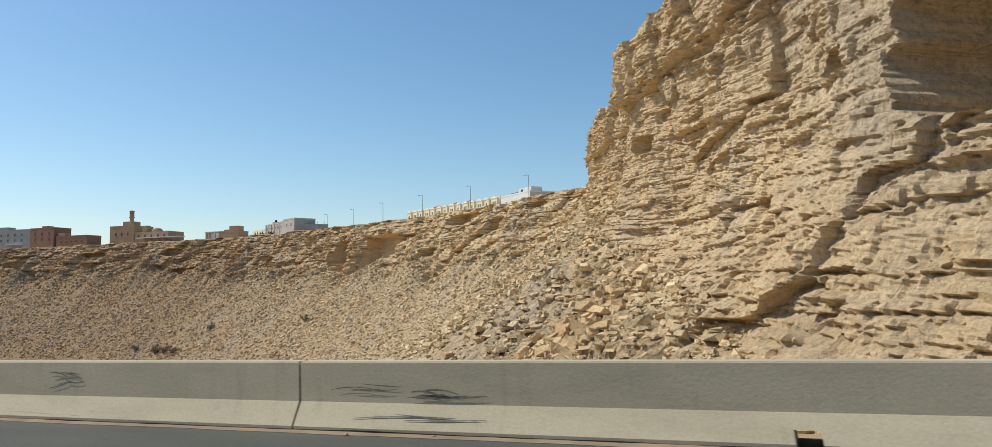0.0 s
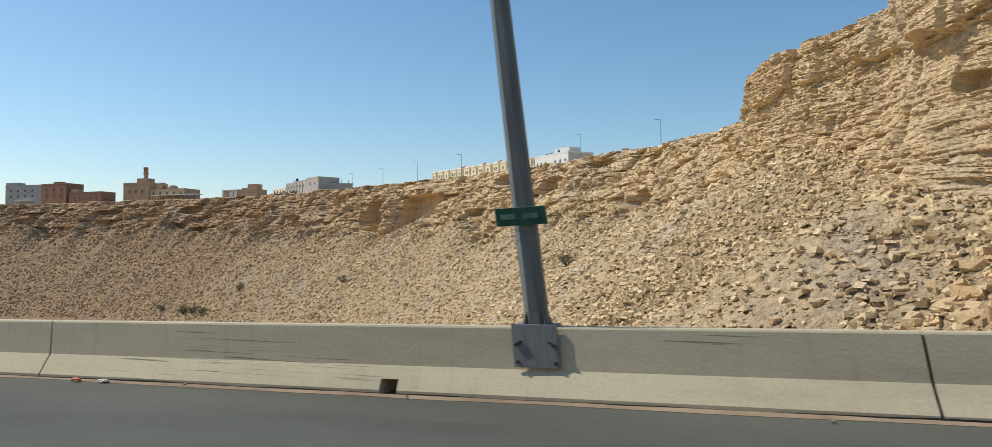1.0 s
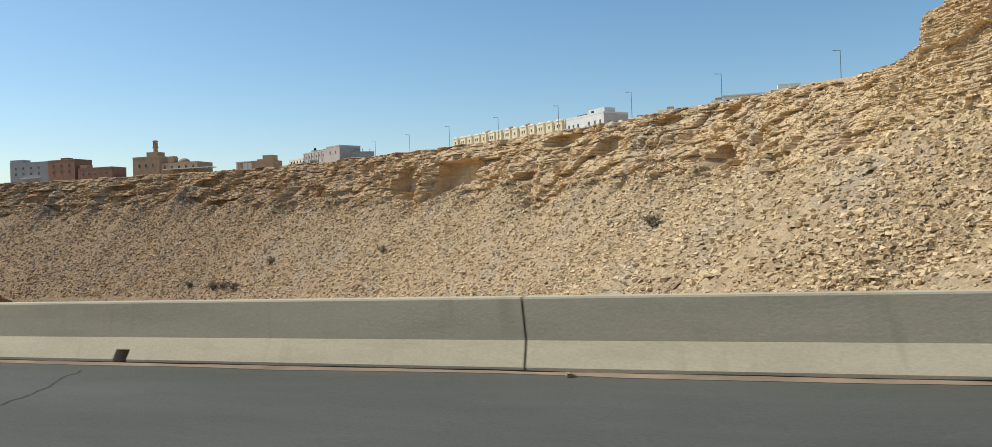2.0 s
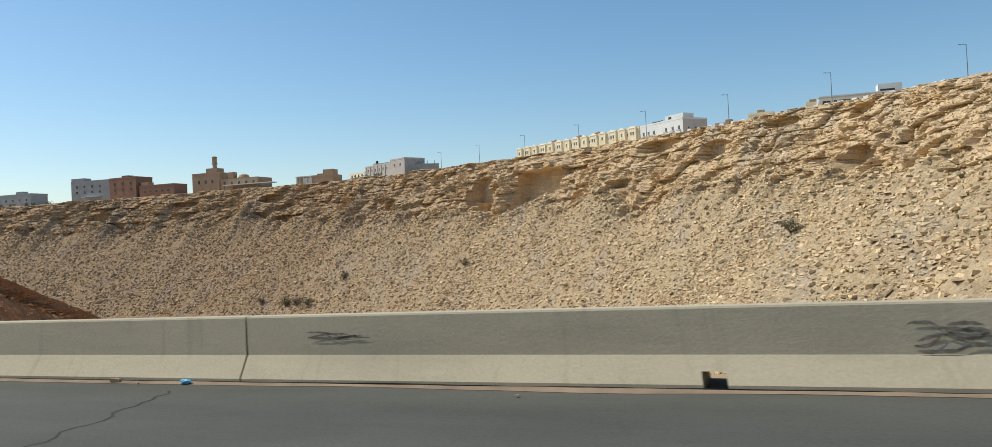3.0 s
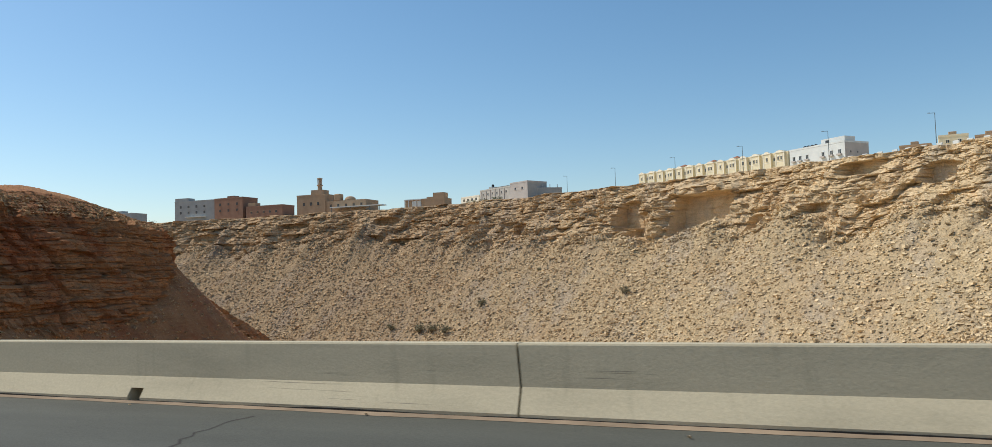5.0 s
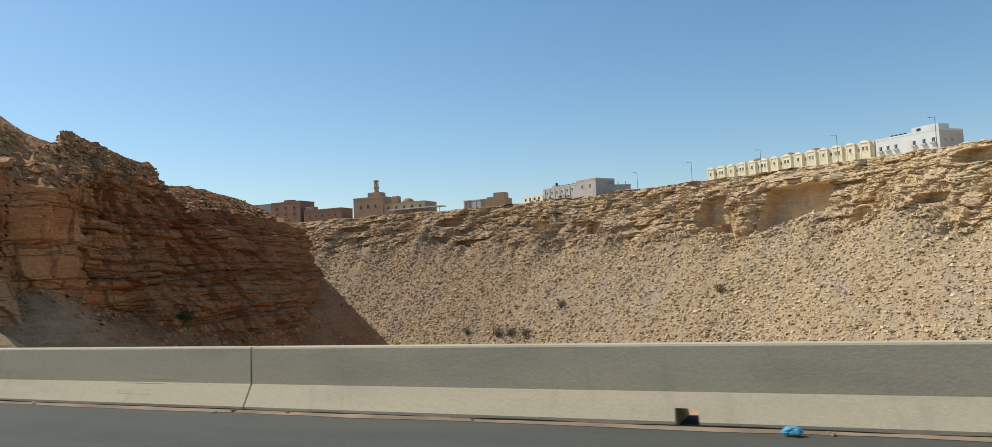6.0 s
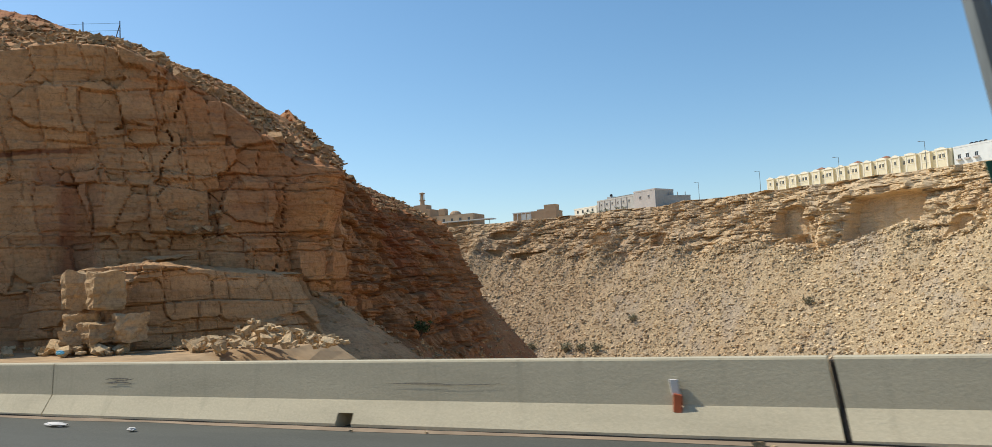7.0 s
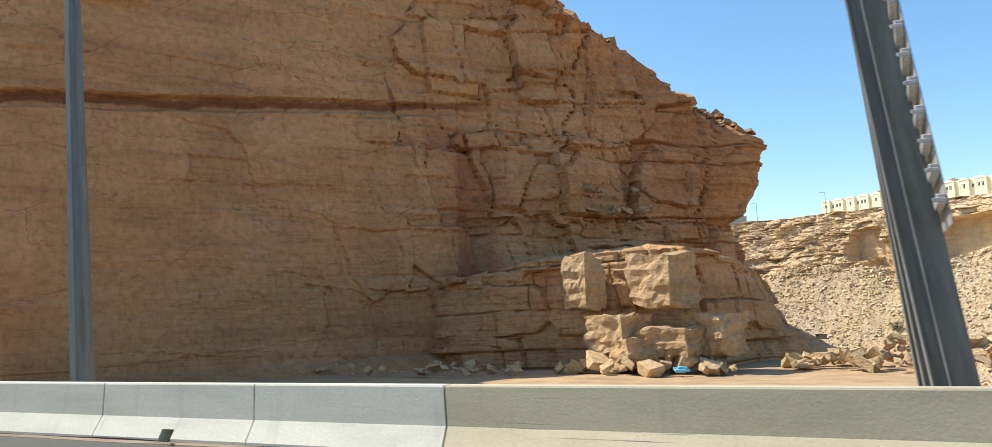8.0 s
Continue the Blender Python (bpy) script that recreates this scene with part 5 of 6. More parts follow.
for i in range(6):
    part("canopy_post", boxed((L + 9 + 7.8 * i, -5.6, -4), (L + 9.3 + 7.8 * i, -5.3, h - 10.2)), STEEL, mosque)
for i in range(5):
    window(mosque, L + 4 + 6.4 * i, h - 9.2, 1.6, 2.2, 1.0, TAN_WALL)

h1, L, h = house("house", (-591, 430), (-556, 432), 16, 38.0, 52.6, GREY_WALL, "pale grey three-storey house with a raised stair room")
for r in range(2):
    for i in range(4):
        window(h1, L * (0.15 + 0.2 * i), h - 4.4 - 4.2 * r, 1.5, 1.9, 0, SIDE_WALL)
part("stair_room", boxed((L * 0.0, 0.3, h), (L * 0.34, 7, h + 3.0)), GREY_WALL, h1)
part("porch_roof", boxed((L * 0.3, -2, h - 11.2), (L * 0.8, 0, h - 10.8)), WHITE_WALL, h1)
h2, L, h = house("house", (-555, 431), (-529, 430), 15, 38.0, 52.8, BROWN_WALL, "dark brown three-storey block on the rim")
for r in range(2):
    for i in range(3):
        window(h2, L * (0.2 + 0.3 * i), h - 4.6 - 4.4 * r, 1.5, 1.8, 0, BROWN_WALL)
part("stair_room", boxed((L * 0.35, 3, h), (L * 0.6, 8, h + 2.4)), BROWN_WALL, h2)
h3, L, h = house("house", (-526, 430), (-495, 430), 13, 37.5, 45.6, BROWN_WALL, "low brown building with a small roof room")
part("roof_room", boxed((L * 0.02, 1, h), (L * 0.24, 6, h + 3.2)), TAN_WALL, h3)
for i in range(5):
    window(h3, L * (0.15 + 0.17 * i), h - 4.4, 1.4, 1.6, 0, TAN_WALL)
h4, L, h = house("house", (-684, 440), (-645, 440), 15, 35.5, 48.0, GREY_WALL, "pale grey flat-roofed house far along the rim")
for i in range(5):
    window(h4, L * (0.12 + 0.19 * i), h - 5, 1.6, 1.9, 0, SIDE_WALL)
part("stair_room", boxed((L * 0.5, 3, h), (L * 0.68, 8, h + 3.0)), GREY_WALL, h4)


# ---- street lamps along the rim road ----
def rim_lamp(x, y, z_top):
    z0 = z_top - 11.0
    thing = empty("street_lamp", Matrix.Translation((x, y, z0)))
    tagged(thing, "slim grey street lamp with one arm on the rim road", "street lamp", "street lamps along the rim")
    part("pole", tube([(0, 0, -3, 0.16), (0, 0, 10.7, 0.09)], 6), STEEL, thing)
    for s in (-1,):
        arm = part("arm", boxed((min(0, s * 2.0), -0.06, 10.55), (max(0, s * 2.0), 0.06, 10.68)), STEEL, thing)
        part("lamp_head", boxed((s * 2.0 - 0.5, -0.16, 10.62), (s * 2.0 + 0.5, 0.16, 10.82), 0.04), STEEL_PALE, arm)


for x, y, z in ((-34.8, 297, 57.2), (-76.2, 312, 55.1), (-114.7, 334, 54.3), (-152.3, 354, 53.8), (-189, 374, 53.2), (-223.3, 392, 52.7), (-262.2, 424, 53.8), (-298.7, 450, 54.4)):
    rim_lamp(x, y, z)
# white kerb blocks beside the rim road
bm0 = boxed((-1.1, -0.25, -1.0), (1.1, 0.25, 0.8), 0.08)
kerb_mesh = mesh_from(bm0, "kerb_block", WHITE_WALL)
i0, i1 = np.searchsorted(at, along(-60, 240)), np.searchsorted(at, along(-150, 328))
for i in np.linspace(i0, i1, 26).astype(int):
    ob = new("kerb_block", kerb_mesh)
    q = line[i]
    d = 9.0
    ob.matrix_world = Matrix.Translation((q[0] - d * nrm[i, 0], q[1] - d * nrm[i, 1], q[2] + d * rise[0, i])) @ Matrix.Rotation(math.atan2(nrm[i, 0], -nrm[i, 1]), 4, "Z")
    tagged(ob, "white painted concrete block along the rim road", "kerb block", "kerb blocks along the rim")


# ---- fence on the hill's crest ----
fence = empty("wire_fence", Matrix.Translation((-276, 44, 21.5)))
tagged(fence, "rusty wire fence with braced posts on the hill crest", "fence")
for x, y in ((1.3, 2), (-1.6, 0.4), (-4.4, -0.8), (-7.4, -2.0)):
    part("post", tube([(x, y, -2, 0.05), (x, y, 3.3, 0.045)], 6), DARK_GAP, fence)
for z in (1.6, 2.4, 3.1):
    bm = bmesh.new()
    for p, q in (((1.3, 2), (-1.6, 0.4)), ((-1.6, 0.4), (-4.4, -0.8)), ((-4.4, -0.8), (-7.4, -2.0))):
        a = [bm.verts.new((p[0], p[1], z + e)) for e in (-0.012, 0.012)]
        b = [bm.verts.new((q[0], q[1], z + e)) for e in (-0.012, 0.012)]
        bm.faces.new((a[0], b[0], b[1], a[1]))
    part("wire", bm, DARK_GAP, fence)
part("brace", tube([(-0.3, 2, -0.5, 0.04), (1.25, 2, 2.9, 0.04)], 5), DARK_GAP, fence)


# ---- shrubs ----
def shrub(x, y, z, size, leaf, label, seed, dense=260):
    r = random.Random(seed)
    thing = empty("shrub", Matrix.Translation((x, y, z)))
    tagged(thing, label, "shrub", "shrubs on the slopes")
    stems, leaves = bmesh.new(), bmesh.new()
    tips = []
    for i in range(11):
        a, lean = r.uniform(0, 6.28), r.uniform(0.15, 0.95)
        tip = Vector((math.cos(a) * lean, math.sin(a) * lean, r.uniform(0.6, 1.3))) * size
        side = Vector((-math.sin(a), math.cos(a), 0)) * 0.02 * size
        up = Vector((0, 0, 0.02 * size))
        v = [stems.verts.new(p) for p in (-side - up * 8, side - up * 8, up, tip)]
        for f in ((0, 1, 3), (1, 2, 3), (2, 0, 3)):
            stems.faces.new([v[k] for k in f])
        tips += [tip * r.uniform(0.45, 1.0) for _ in range(5)]
    for i in range(dense):
        c = r.choice(tips) + Vector((r.gauss(0, 1), r.gauss(0, 1), r.gauss(0, 0.8))) * 0.16 * size
        c.z = max(c.z, 0.03)
        n = Vector((r.gauss(0, 1), r.gauss(0, 1), r.gauss(0, 1))).normalized()
        u = n.orthogonal().normalized() * size * r.uniform(0.06, 0.12)
        w = n.cross(u) * r.uniform(0.4, 0.8)
        v = [leaves.verts.new(p) for p in (c - u, c + w, c + u, c - w)]
        leaves.faces.new(v)
    part("stems", stems, TWIG, thing)
    part("leaves", leaves, leaf, thing)


def height_on(points, x, y):
    """The height of a grid of points near a place in plan."""
    d = (points[..., 0] - x) ** 2 + (points[..., 1] - y) ** 2
    return float(points[..., 2].reshape(-1)[np.argmin(d)])


TALUS = P[nb + ncl - 6:]
for x, y, s, sd in ((-316.4, 356.6, 3.2, 1), (-92.2, 225, 3.4, 2), (-237.1, 335.6, 2.8, 3), (-346, 346, 4.0, 4), (-330, 343, 3.6, 5), (-338, 345, 3.2, 6), (-364, 350, 2.8, 7), (-60, 175, 1.2, 8), (-290, 372, 1.6, 9)):
    shrub(x, y, height_on(TALUS, x, y) - 0.1, s, LEAF, "dusty olive-brown shrub on the rubble slope", sd, 420)
shrub(-254.7, 63.5, height_on(np.stack([X2, Y2, Z2 + lump2], -1)[75:], -254.7, 63.5), 1.25, LEAF_GREEN, "dark green shrub growing from the rock flank", 12, 620)
for i in range(5):
    shrub(-655 + 12 * i + rnd.uniform(-4, 4), 424, 36.5, 3.0, LEAF_GREEN, "dark garden shrub beside the rim houses", 20 + i, 200)

for i in range(6):
    shrub(-372 + 6.2 * i + rnd.uniform(-1.5, 1.5), 466 - 3.4 * i, 41.5, 2.4, LEAF_GREEN, "dark garden shrub before the pale rim building", 30 + i, 200)


# ---- the rock bench at the foot of the cutting ----
BENCH = [(-266.5, 32.5, -0.6), (-263.4, 29.6, -0.1), (-261, 28.2, 0.2), (-257, 27.6, 0.6), (-252.6, 27.6, 0.8), (-250.6, 29.5, 0.7), (-249.6, 33.5, 0.3), (-250, 40, 0.2)]
atb, lineb = spline(BENCH, lambda x, y: 0.07)
nb_ = normals_of(lineb, 41)
SB = atb[None, :]
topb = lineb[:, 2][None, :]
tv, fv = np.linspace(1, 0, 26)[:-1, None], np.linspace(0, 1, 76)[:, None]
ZB = np.concatenate([topb + 0.9 * tv + 0 * SB, topb + (-4.2 - topb) * fv])
end = smooth(atb[-1] - 9, atb[-1] - 4, SB)
WB = np.concatenate([-7.0 * tv + 0 * SB, (0.35 + 1.6 * end) * fv + 0 * SB])
fb = np.concatenate([smooth(0.5, 0, tv) + 0 * SB, 1 + 0 * fv + 0 * SB])
outb = 0.42 * beds(SB + 0.08 * ZB, ZB + 0.12, 2.0, 23, 1.2, 0.3, 0.3, 0.10) + 0.3 * facets(SB + 0.1 * ZB, ZB, 3.2, 2.6, 29, 0.7, 0.06) \
    + 0.16 * beds(SB, ZB, 0.7, 24, 2.2, 0.5, 0.4, 0.06) * smooth(-0.2, 0.3, fbm(SB / 3, ZB / 2, 0, 2, 28)) + 0.05 * beds(SB, ZB, 0.28, 25, 3.5) + 0.09 * fbm(SB / 0.8, ZB / 0.8, 0, 4, 26)
WB = WB + fb * outb
ZB = ZB + np.concatenate([0.22 * fbm(SB / 1.3, tv * 6, 0, 4, 27, 0.6), 0 * fv + 0 * SB])
bench = grid_mesh("rock_bench", np.stack([lineb[None, :, 0] + WB * nb_[None, :, 0], lineb[None, :, 1] + WB * nb_[None, :, 1], ZB], -1), LEDGE_ROCK)
tagged(bench, "low blocky ledge of jointed tan rock at the cutting foot", "rock", kind="structure")


# ---- loose stones ----
def stone_mesh(seed, squash=(1.0, 0.8, 0.55)):
    """An angular block: a jittered, chipped box."""
    r = random.Random(seed)
    bm = boxed((-0.5, -0.5, -0.5), (0.5, 0.5, 0.5))
    for v in bm.verts:
        v.co += Vector((r.uniform(-1, 1), r.uniform(-1, 1), r.uniform(-1, 1))) * 0.17
    for i in range(2):
        d = Vector((r.gauss(0, 1), r.gauss(0, 1), r.gauss(0, 1))).normalized()
        g = bm.verts[:] + bm.edges[:] + bm.faces[:]
        cut = bmesh.ops.bisect_plane(bm, geom=g, plane_co=d * r.uniform(0.34, 0.48), plane_no=d, clear_outer=True)
        ed = [e for e in cut["geom_cut"] if isinstance(e, bmesh.types.BMEdge)]
        if len(ed) > 2:
            bmesh.ops.contextual_create(bm, geom=ed)
    for v in bm.verts:
        v.co = Vector((v.co.x * squash[0], v.co.y * squash[1], v.co.z * squash[2]))
    bmesh.ops.recalc_face_normals(bm, faces=bm.faces)
    return mesh_from(bm, "stone", STONE)


STONES = [stone_mesh(s, (1.0, r.uniform(0.55, 0.95), r.uniform(0.25, 0.65))) for s, r in ((i, random.Random(100 + i)) for i in range(14))]


def scree(name, centres, sizes, seed, label, mat=SCREE):
    """Many small angular stones in one mesh."""
    rng = np.random.RandomState(seed)
    n = len(centres)
    cube = np.array([(x, y, z) for x in (-0.5, 0.5) for y in (-0.5, 0.5) for z in (-0.5, 0.5)])
    faces = np.array([(0, 1, 3, 2), (4, 6, 7, 5), (0, 4, 5, 1), (2, 3, 7, 6), (1, 5, 7, 3)])   # the buried underside is left off
    v = cube[None] * (1 - 0.25 * rng.rand(n, 8, 1)) + rng.uniform(-0.2, 0.2, (n, 8, 3))
    v *= np.stack([np.ones(n), rng.uniform(0.55, 1.0, n), rng.uniform(0.2, 0.65, n)], 1)[:, None, :] * sizes[:, None, None]
    a, b = rng.uniform(0, 6.28, n), rng.uniform(-0.7, 0.7, n)
    ca, sa, cb, sb = np.cos(a), np.sin(a), np.cos(b), np.sin(b)
    R = np.empty((n, 3, 3))
    R[:, 0, 0], R[:, 0, 1], R[:, 0, 2] = ca, -sa * cb, sa * sb
    R[:, 1, 0], R[:, 1, 1], R[:, 1, 2] = sa, ca * cb, -ca * sb
    R[:, 2, 0], R[:, 2, 1], R[:, 2, 2] = 0, sb, cb
    v = np.einsum("nij,nkj->nki", R, v) + centres[:, None, :]
    f = (faces[None] + 8 * np.arange(n)[:, None, None]).reshape(-1, 4)
    me = bpy.data.meshes.new(name)
    me.vertices.add(n * 8)
    me.vertices.foreach_set("co", v.reshape(-1).astype(np.float32))
    me.loops.add(f.size)
    me.loops.foreach_set("vertex_index", f.reshape(-1).astype(np.int32))
    me.polygons.add(len(f))
    me.polygons.foreach_set("loop_start", np.arange(0, f.size, 4, dtype=np.int32))
    me.update(calc_edges=True)
    me.materials.append(mat)
    me.shade_flat()
    return tagged(new(name, me), label, "rubble", kind="stuff")


rng = np.random.RandomState(5)
rows, cols = TALUS.shape[:2]
step_w = np.gradient(at)
clump = (fbm(at / 25, 0 * at, 3.1, 3, 66) + 1.0)
weight = step_w * clump
weight /= weight.sum()


def on_talus(n, keep, share=None):
    c = rng.choice(cols, n, p=weight if share is None else share)
    r = (rng.rand(n) * (rows * 0.82)).astype(int)
    p = TALUS[r, c] + rng.uniform(-0.3, 0.3, (n, 3))
    return p[keep(p)]


def far_from(p):
    return np.hypot(p[:, 0] + 20, p[:, 1])


p = on_talus(82000, lambda q: (far_from(q) > 110) & (q[:, 0] > -640))
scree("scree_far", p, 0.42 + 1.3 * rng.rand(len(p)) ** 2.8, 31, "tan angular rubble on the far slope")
ledges = P[nb + 8:nb + ncl]
p = ledges[rng.randint(0, ledges.shape[0], 18000), rng.choice(cols, 18000, p=weight)]
p = p[(far_from(p) > 110) & (p[:, 0] > -640) & (np.hypot(p[:, 0] + 205, p[:, 1] - 362) > 20)]
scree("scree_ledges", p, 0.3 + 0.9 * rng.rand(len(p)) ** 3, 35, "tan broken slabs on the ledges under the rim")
close = step_w * (np.hypot(line[:, 0] + 10, line[:, 1] - 40) < 130)
p = on_talus(72000, lambda q: (far_from(q) < 125) & (q[:, 2] > -14), close / close.sum())
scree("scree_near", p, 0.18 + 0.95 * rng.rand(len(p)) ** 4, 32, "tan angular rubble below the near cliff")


def pile(n, place, size, parent, name="stone", meshes=None):
    for i in range(n):
        x, y, z, s = place(), None, None, None
        (x, y, z), s = x, size()
        ob = new(name, rnd.choice(meshes or STONES))
        ob.matrix_world = pose(x, y, z, rnd.uniform(-35, 35), rnd.uniform(-35, 35), rnd.uniform(0, 360)) @ Matrix.Diagonal((s, s, s, 1))
        ob.parent = parent


near_talus = TALUS.reshape(-1, 3)
fa, fb_ = np.array((-13.5, 62.0)), np.array((-20.0, 49.0))   # a rockfall runs down the slope
along_fall = np.clip(((near_talus[:, :2] - fa) @ (fb_ - fa)) / ((fb_ - fa) @ (fb_ - fa)), 0, 1)
sel = near_talus[np.linalg.norm(near_talus[:, :2] - fa - along_fall[:, None] * (fb_ - fa), axis=1) < 2.0 + 2.5 * along_fall]
sel2 = near_talus[(near_talus[:, 0] > -40) & (near_talus[:, 1] < 80) & (near_talus[:, 1] > 25) & (near_talus[:, 2] > -6)]


def from_cloud(cloud):
    q = cloud[rnd.randrange(len(cloud))]
    return (float(q[0]), float(q[1]), float(q[2]) + 0.15)


pile(240, lambda: from_cloud(sel), lambda: 0.35 + 1.5 * rnd.random() ** 2.2, canyon)
pile(170, lambda: from_cloud(sel2), lambda: 0.3 + 0.8 * rnd.random() ** 2.5, canyon)


hill_points = np.stack([X2, Y2, Z2 + lump2], -1).reshape(-1, 3)
BROWN_STONES = [s.copy() for s in STONES]
for s in BROWN_STONES:
    s.materials[0] = BROWN_BLOCK


def heap(cx, cy, rx_, ry_, h, base):
    def place():
        a, r = rnd.uniform(0, 6.28), math.sqrt(rnd.random())
        x, y = cx + rx_ * r * math.cos(a), cy + ry_ * r * math.sin(a)
        return (x, y, base + h * max(0, 1 - r) * rnd.uniform(0.2, 1))
    return place


pile(290, heap(-242.5, 27.5, 5.0, 2.6, 1.4, -3.75), lambda: 0.16 + 0.55 * rnd.random() ** 2.5, hill)
pile(60, heap(-252.5, 24.6, 3.4, 1.4, 0.7, -3.75), lambda: 0.25 + 0.7 * rnd.random() ** 2, hill)
pile(50, heap(-262, 24.5, 5, 3.5, 0.2, -3.75), lambda: 0.12 + 0.4 * rnd.random() ** 2, hill)
sel4 = hill_points[(np.hypot(hill_points[:, 0] + 257.3, hill_points[:, 1] - 37.8) < 2.4) & (hill_points[:, 2] > 2.5) & (hill_points[:, 2] < 5.5)]
pile(55, lambda: from_cloud(sel4), lambda: 0.2 + 0.55 * rnd.random() ** 2, hill, meshes=BROWN_STONES)
# the broken foot of the ledge and its largest squared block
for x, y, z, s, rz_ in ((-251.6, 25.8, -0.6, (2.2, 1.7, 2.1), -28), (-253.3, 25.6, -2.5, (2.3, 1.8, 1.5), -35), (-251.2, 25.0, -2.8, (2.2, 1.6, 1.1), -22), (-249.8, 25.8, -2.6, (1.8, 1.7, 1.6), -30), (-254.9, 26.4, -0.5, (1.3, 1.2, 2.3), -26), (-252.6, 24.6, -3.1, (1.5, 1.2, 0.9), -50)):
    bm = boxed((-0.5, -0.5, -0.5), (0.5, 0.5, 0.5))
    bmesh.ops.subdivide_edges(bm, edges=bm.edges[:], cuts=9, use_grid_fill=True)
    for v in bm.verts:
        q = Vector((v.co.x * s[0], v.co.y * s[1], v.co.z * s[2])) * 0.88
        n = q.normalized()
        v.co = q + n * (0.24 * noise.fractal(q * 1.1 + Vector((x, y, z)), 0.8, 2.0, 5) + 0.06 * (math.floor(q.z * 4.0 + 0.6 * noise.noise(q)) % 2))
    me = mesh_from(bm, "rock_block", SUNLIT_BLOCK)
    ob = new("rock_block", me)
    ob.matrix_world = pose(x, y, z, rnd.uniform(-4, 4), rnd.uniform(-4, 4), rz_)
    tagged(ob, "squared tan rock block broken from the ledge, with sunlight in its colour", "rock", "broken rock blocks")

# rubble on the hill's upper slope and its apron
HILL_P = np.stack([X2, Y2, Z2 + lump2], -1)
top0, top1 = len(bk) + 8, len(bk) + len(cr) - 2
cloud = HILL_P[top0:top1][:, (line2[:, 1] > 12) & (line2[:, 1] < 125) & (line2[:, 0] > -290)].reshape(-1, 3)
q = cloud[rng.randint(0, len(cloud), 9000)] + rng.uniform(-0.25, 0.25, (9000, 3)) * (1, 1, 0.3)
scree("scree_hilltop", q, 0.14 + 0.55 * rng.rand(len(q)) ** 3, 33, "brown angular rubble on the hill's upper slope", DEBRIS)
cloud = HILL_P[len(bk) + len(cr) + len(wl) + 1:len(bk) + len(cr) + len(wl) + 40][:, (line2[:, 1] > 30) & (line2[:, 1] < 180)].reshape(-1, 3)
q = cloud[rng.randint(0, len(cloud), 9000)] + rng.uniform(-0.25, 0.25, (9000, 3)) * (1, 1, 0.3)
scree("scree_apron", q, 0.12 + 0.6 * rng.rand(len(q)) ** 3.5, 34, "brown angular rubble on the apron below the hill", DEBRIS)
sel3 = HILL_P[top0 + 30:top1][:, (line2[:, 1] > 31) & (line2[:, 1] < 56)].reshape(-1, 3)
pile(60, lambda: from_cloud(sel3), lambda: 0.4 + 0.8 * rnd.random() ** 2, hill, meshes=BROWN_STONES)


# ---- litter ----
def crumple(name, x, off, size, mat, label, category, seed, lift=0.0):
    bm = bmesh.new()
    bmesh.ops.create_icosphere(bm, subdivisions=3, radius=0.5)
    for v in bm.verts:
        d = 1 + 0.35 * noise.fractal(v.co * 3 + Vector((seed, 0, 0)), 0.9, 2.0, 4)
        v.co = Vector((v.co.x * size[0] * d, v.co.y * size[1] * d, max(v.co.z * d, -0.42) * size[2]))
    ob = new(name, mesh_from(bm, name, mat))
    ob.matrix_world = Matrix.Translation((x, road_y(x) + off, road_z(x) + 0.42 * size[2] + 0.01 + lift))
    return tagged(ob, label, category)


ball = empty("ball", Matrix.Translation((-112.25, road_y(-112.25) - 0.22, road_z(-112.25))))
tagged(ball, "shiny dark blue ball on the road edge beside the barrier", "ball")
bm = bmesh.new()
bmesh.ops.create_uvsphere(bm, u_segments=24, v_segments=14, radius=0.11)
bmesh.ops.translate(bm, vec=(0, 0, 0.11), verts=bm.verts)
o = part("shell", bm, BLUE_PLASTIC, ball)
o.data.shade_smooth()
bm = tube([(0.02, -0.105, 0.11, 0.0), (0.02, -0.107, 0.12, 0.016), (0.02, -0.106, 0.135, 0.016), (0.02, -0.1, 0.145, 0.0)], 8)
part("pale_patch", bm, WHITE_PLASTIC, ball)
crumple("rag", -112.05, -0.24, (0.22, 0.12, 0.07), DARK_GAP, "dark crumpled rag beside the ball", "rag", 3)
crumple("plastic_bag", -184.74, -0.2, (0.17, 0.10, 0.09), CYAN_PLASTIC, "pale blue crumpled plastic bag at the barrier foot", "bag", 5)
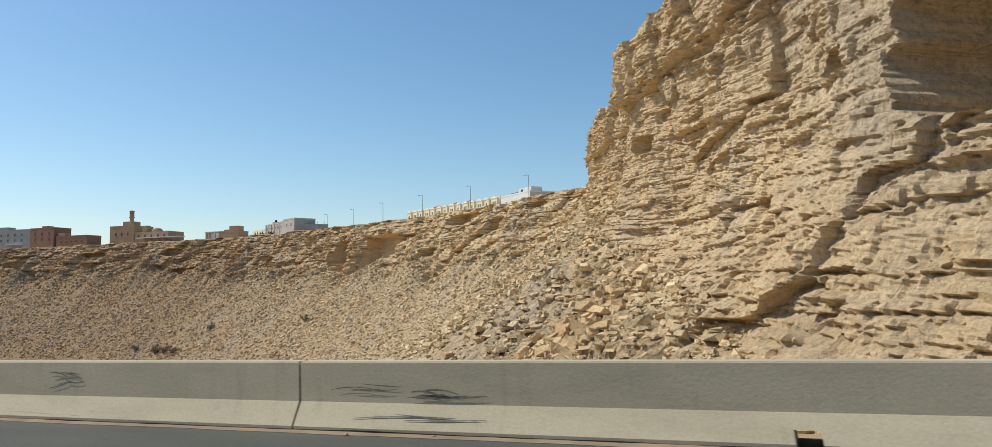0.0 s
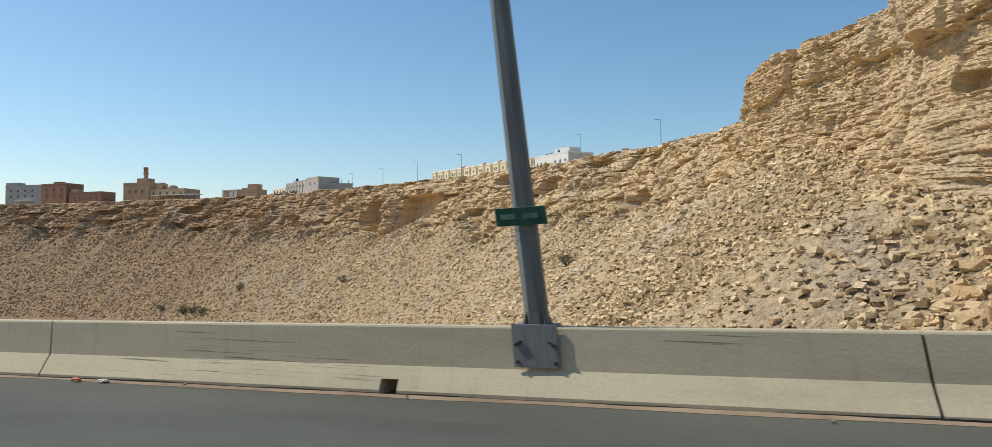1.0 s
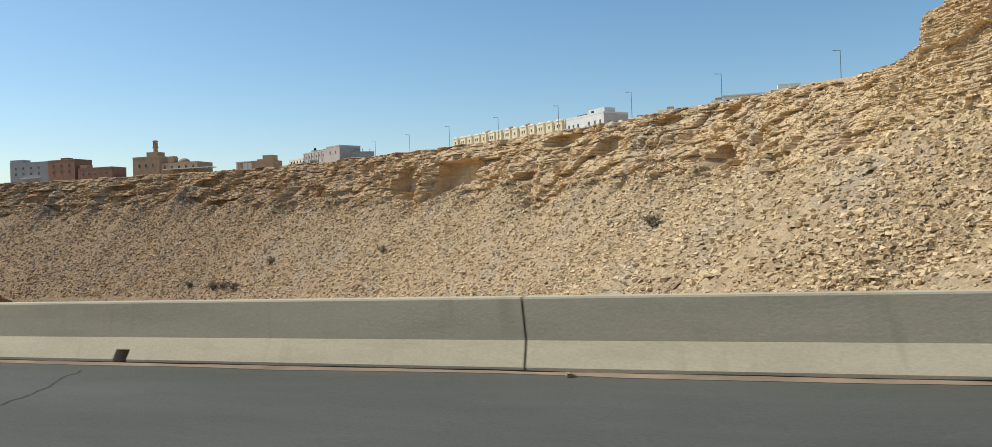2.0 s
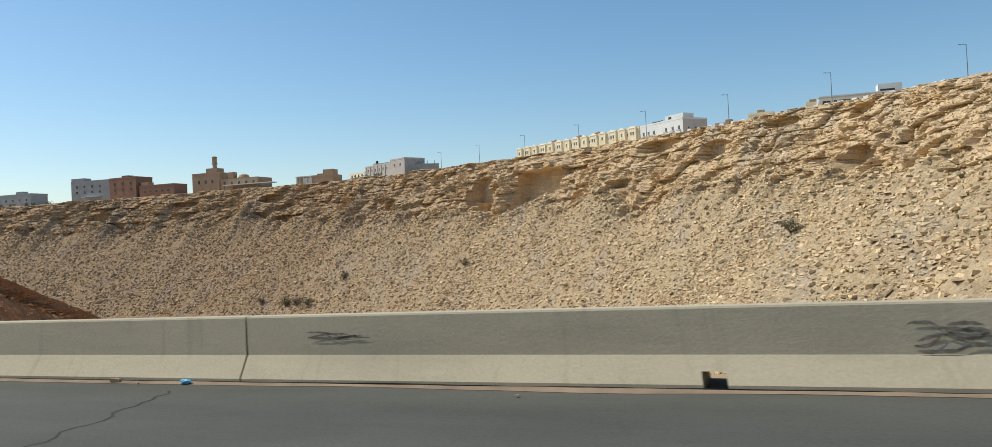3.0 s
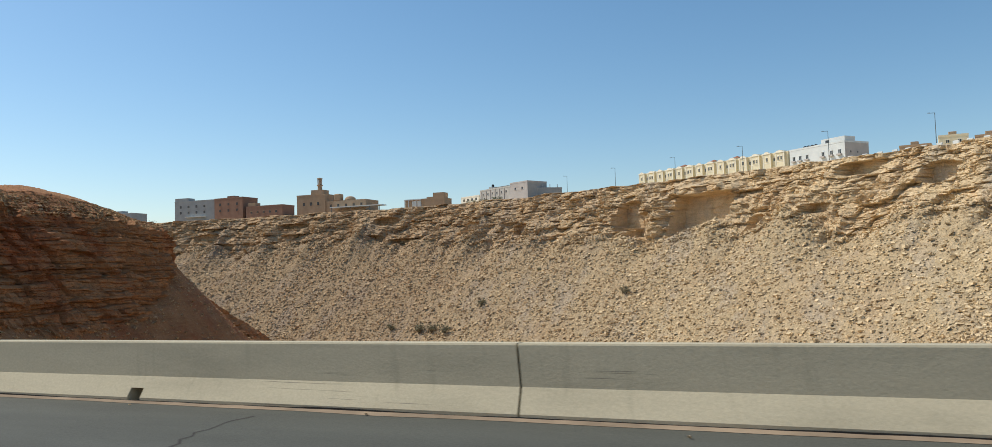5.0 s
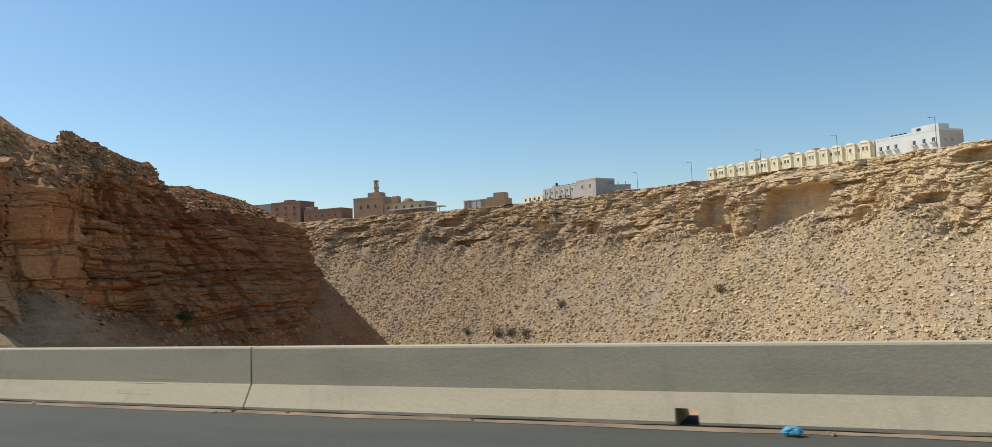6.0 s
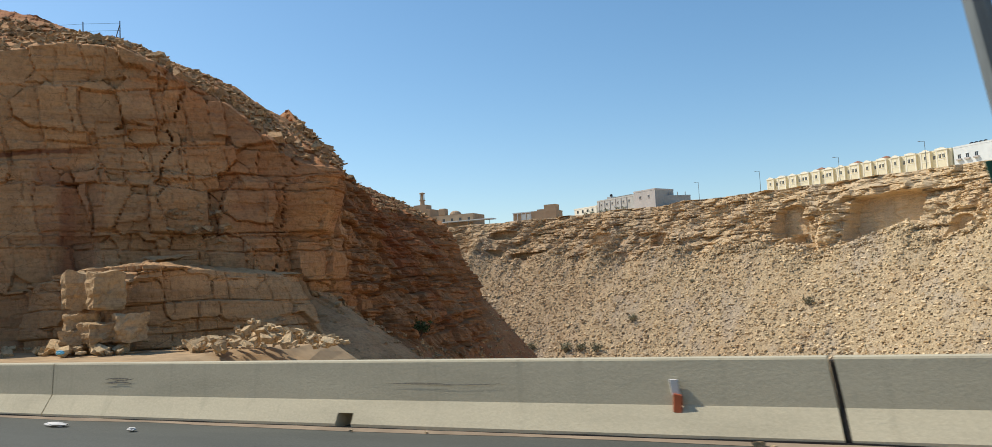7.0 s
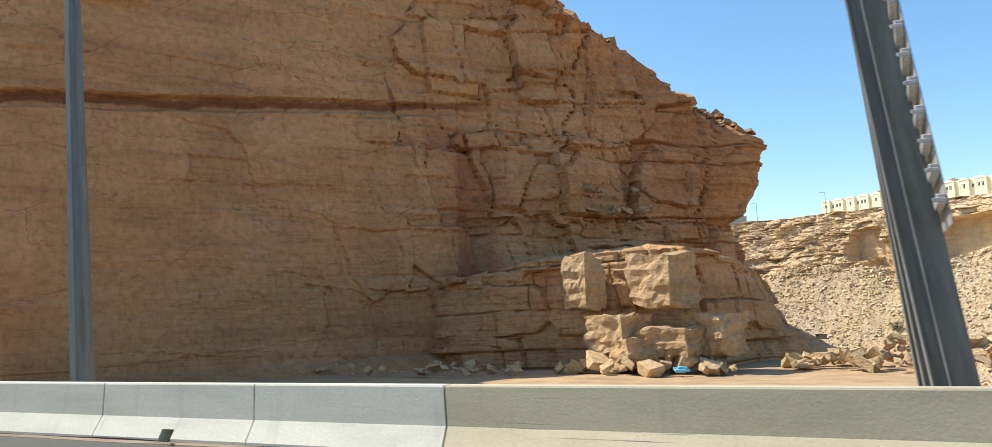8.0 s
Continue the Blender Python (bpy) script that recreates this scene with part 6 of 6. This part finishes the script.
crumple("plastic_bag", -121.97, -0.12, (0.16, 0.10, 0.08), BLUE_PLASTIC, "small bright blue plastic scrap at the barrier foot", "litter", 6)
crumple("plastic_bottle", -127.3, -0.08, (0.28, 0.08, 0.06), CYAN_PLASTIC, "flattened pale green-blue bottle by the drain hole", "bottle", 7)
crumple("plastic_scrap", -99.6, -0.1, (0.18, 0.08, 0.06), CYAN_PLASTIC, "pale blue scrap on the road edge", "litter", 8)
crumple("drink_can", -39.93, -0.17, (0.16, 0.08, 0.06), ORANGE_PLASTIC, "crushed red can at the barrier foot", "can", 9)
crumple("paper_scrap", -39.45, -0.14, (0.16, 0.09, 0.05), WHITE_PLASTIC, "white paper scrap at the barrier foot", "litter", 10)
crumple("paper_scrap", -225.1, -0.6, (0.45, 0.12, 0.06), WHITE_PLASTIC, "flattened white carton on the asphalt", "litter", 11)
crumple("paper_scrap", -223.45, -0.7, (0.14, 0.09, 0.05), WHITE_PLASTIC, "small white scrap on the asphalt", "litter", 12)
crumple("plastic_bag", -250.4, 17.6, (0.5, 0.3, 0.22), CYAN_PLASTIC, "blue and white plastic litter at the ledge foot", "litter", 13, -0.45)
for i in range(70):
    x = rnd.uniform(-262, 6)
    s = 0.03 + 0.09 * rnd.random() ** 3
    ob = new("pebble", rnd.choice(STONES))
    ob.matrix_world = pose(x, road_y(x) - 0.05 - 0.5 * rnd.random() ** 2, road_z(x) + 0.02, 0, 0, rnd.uniform(0, 360)) @ Matrix.Diagonal((s, s, s, 1))
    ob.parent = road
# torn plastic tag hanging on the barrier face
tag = empty("hanging_tag", Matrix.Translation((-216.28, road_y(-216.28) + 0.2, road_z(-216.28) + 0.28)))
tagged(tag, "torn orange and white tag hanging on the barrier face", "tag")
part("strap", boxed((-0.05, -0.02, 0.15), (0.04, 0.02, 0.32), 0.006), WHITE_PLASTIC, tag, "white strap loop")
part("flap", boxed((-0.06, -0.05, -0.03), (0.03, -0.015, 0.17), 0.006, Matrix.Rotation(radians(12), 4, "Y")), ORANGE_PLASTIC, tag, "orange plastic flap")
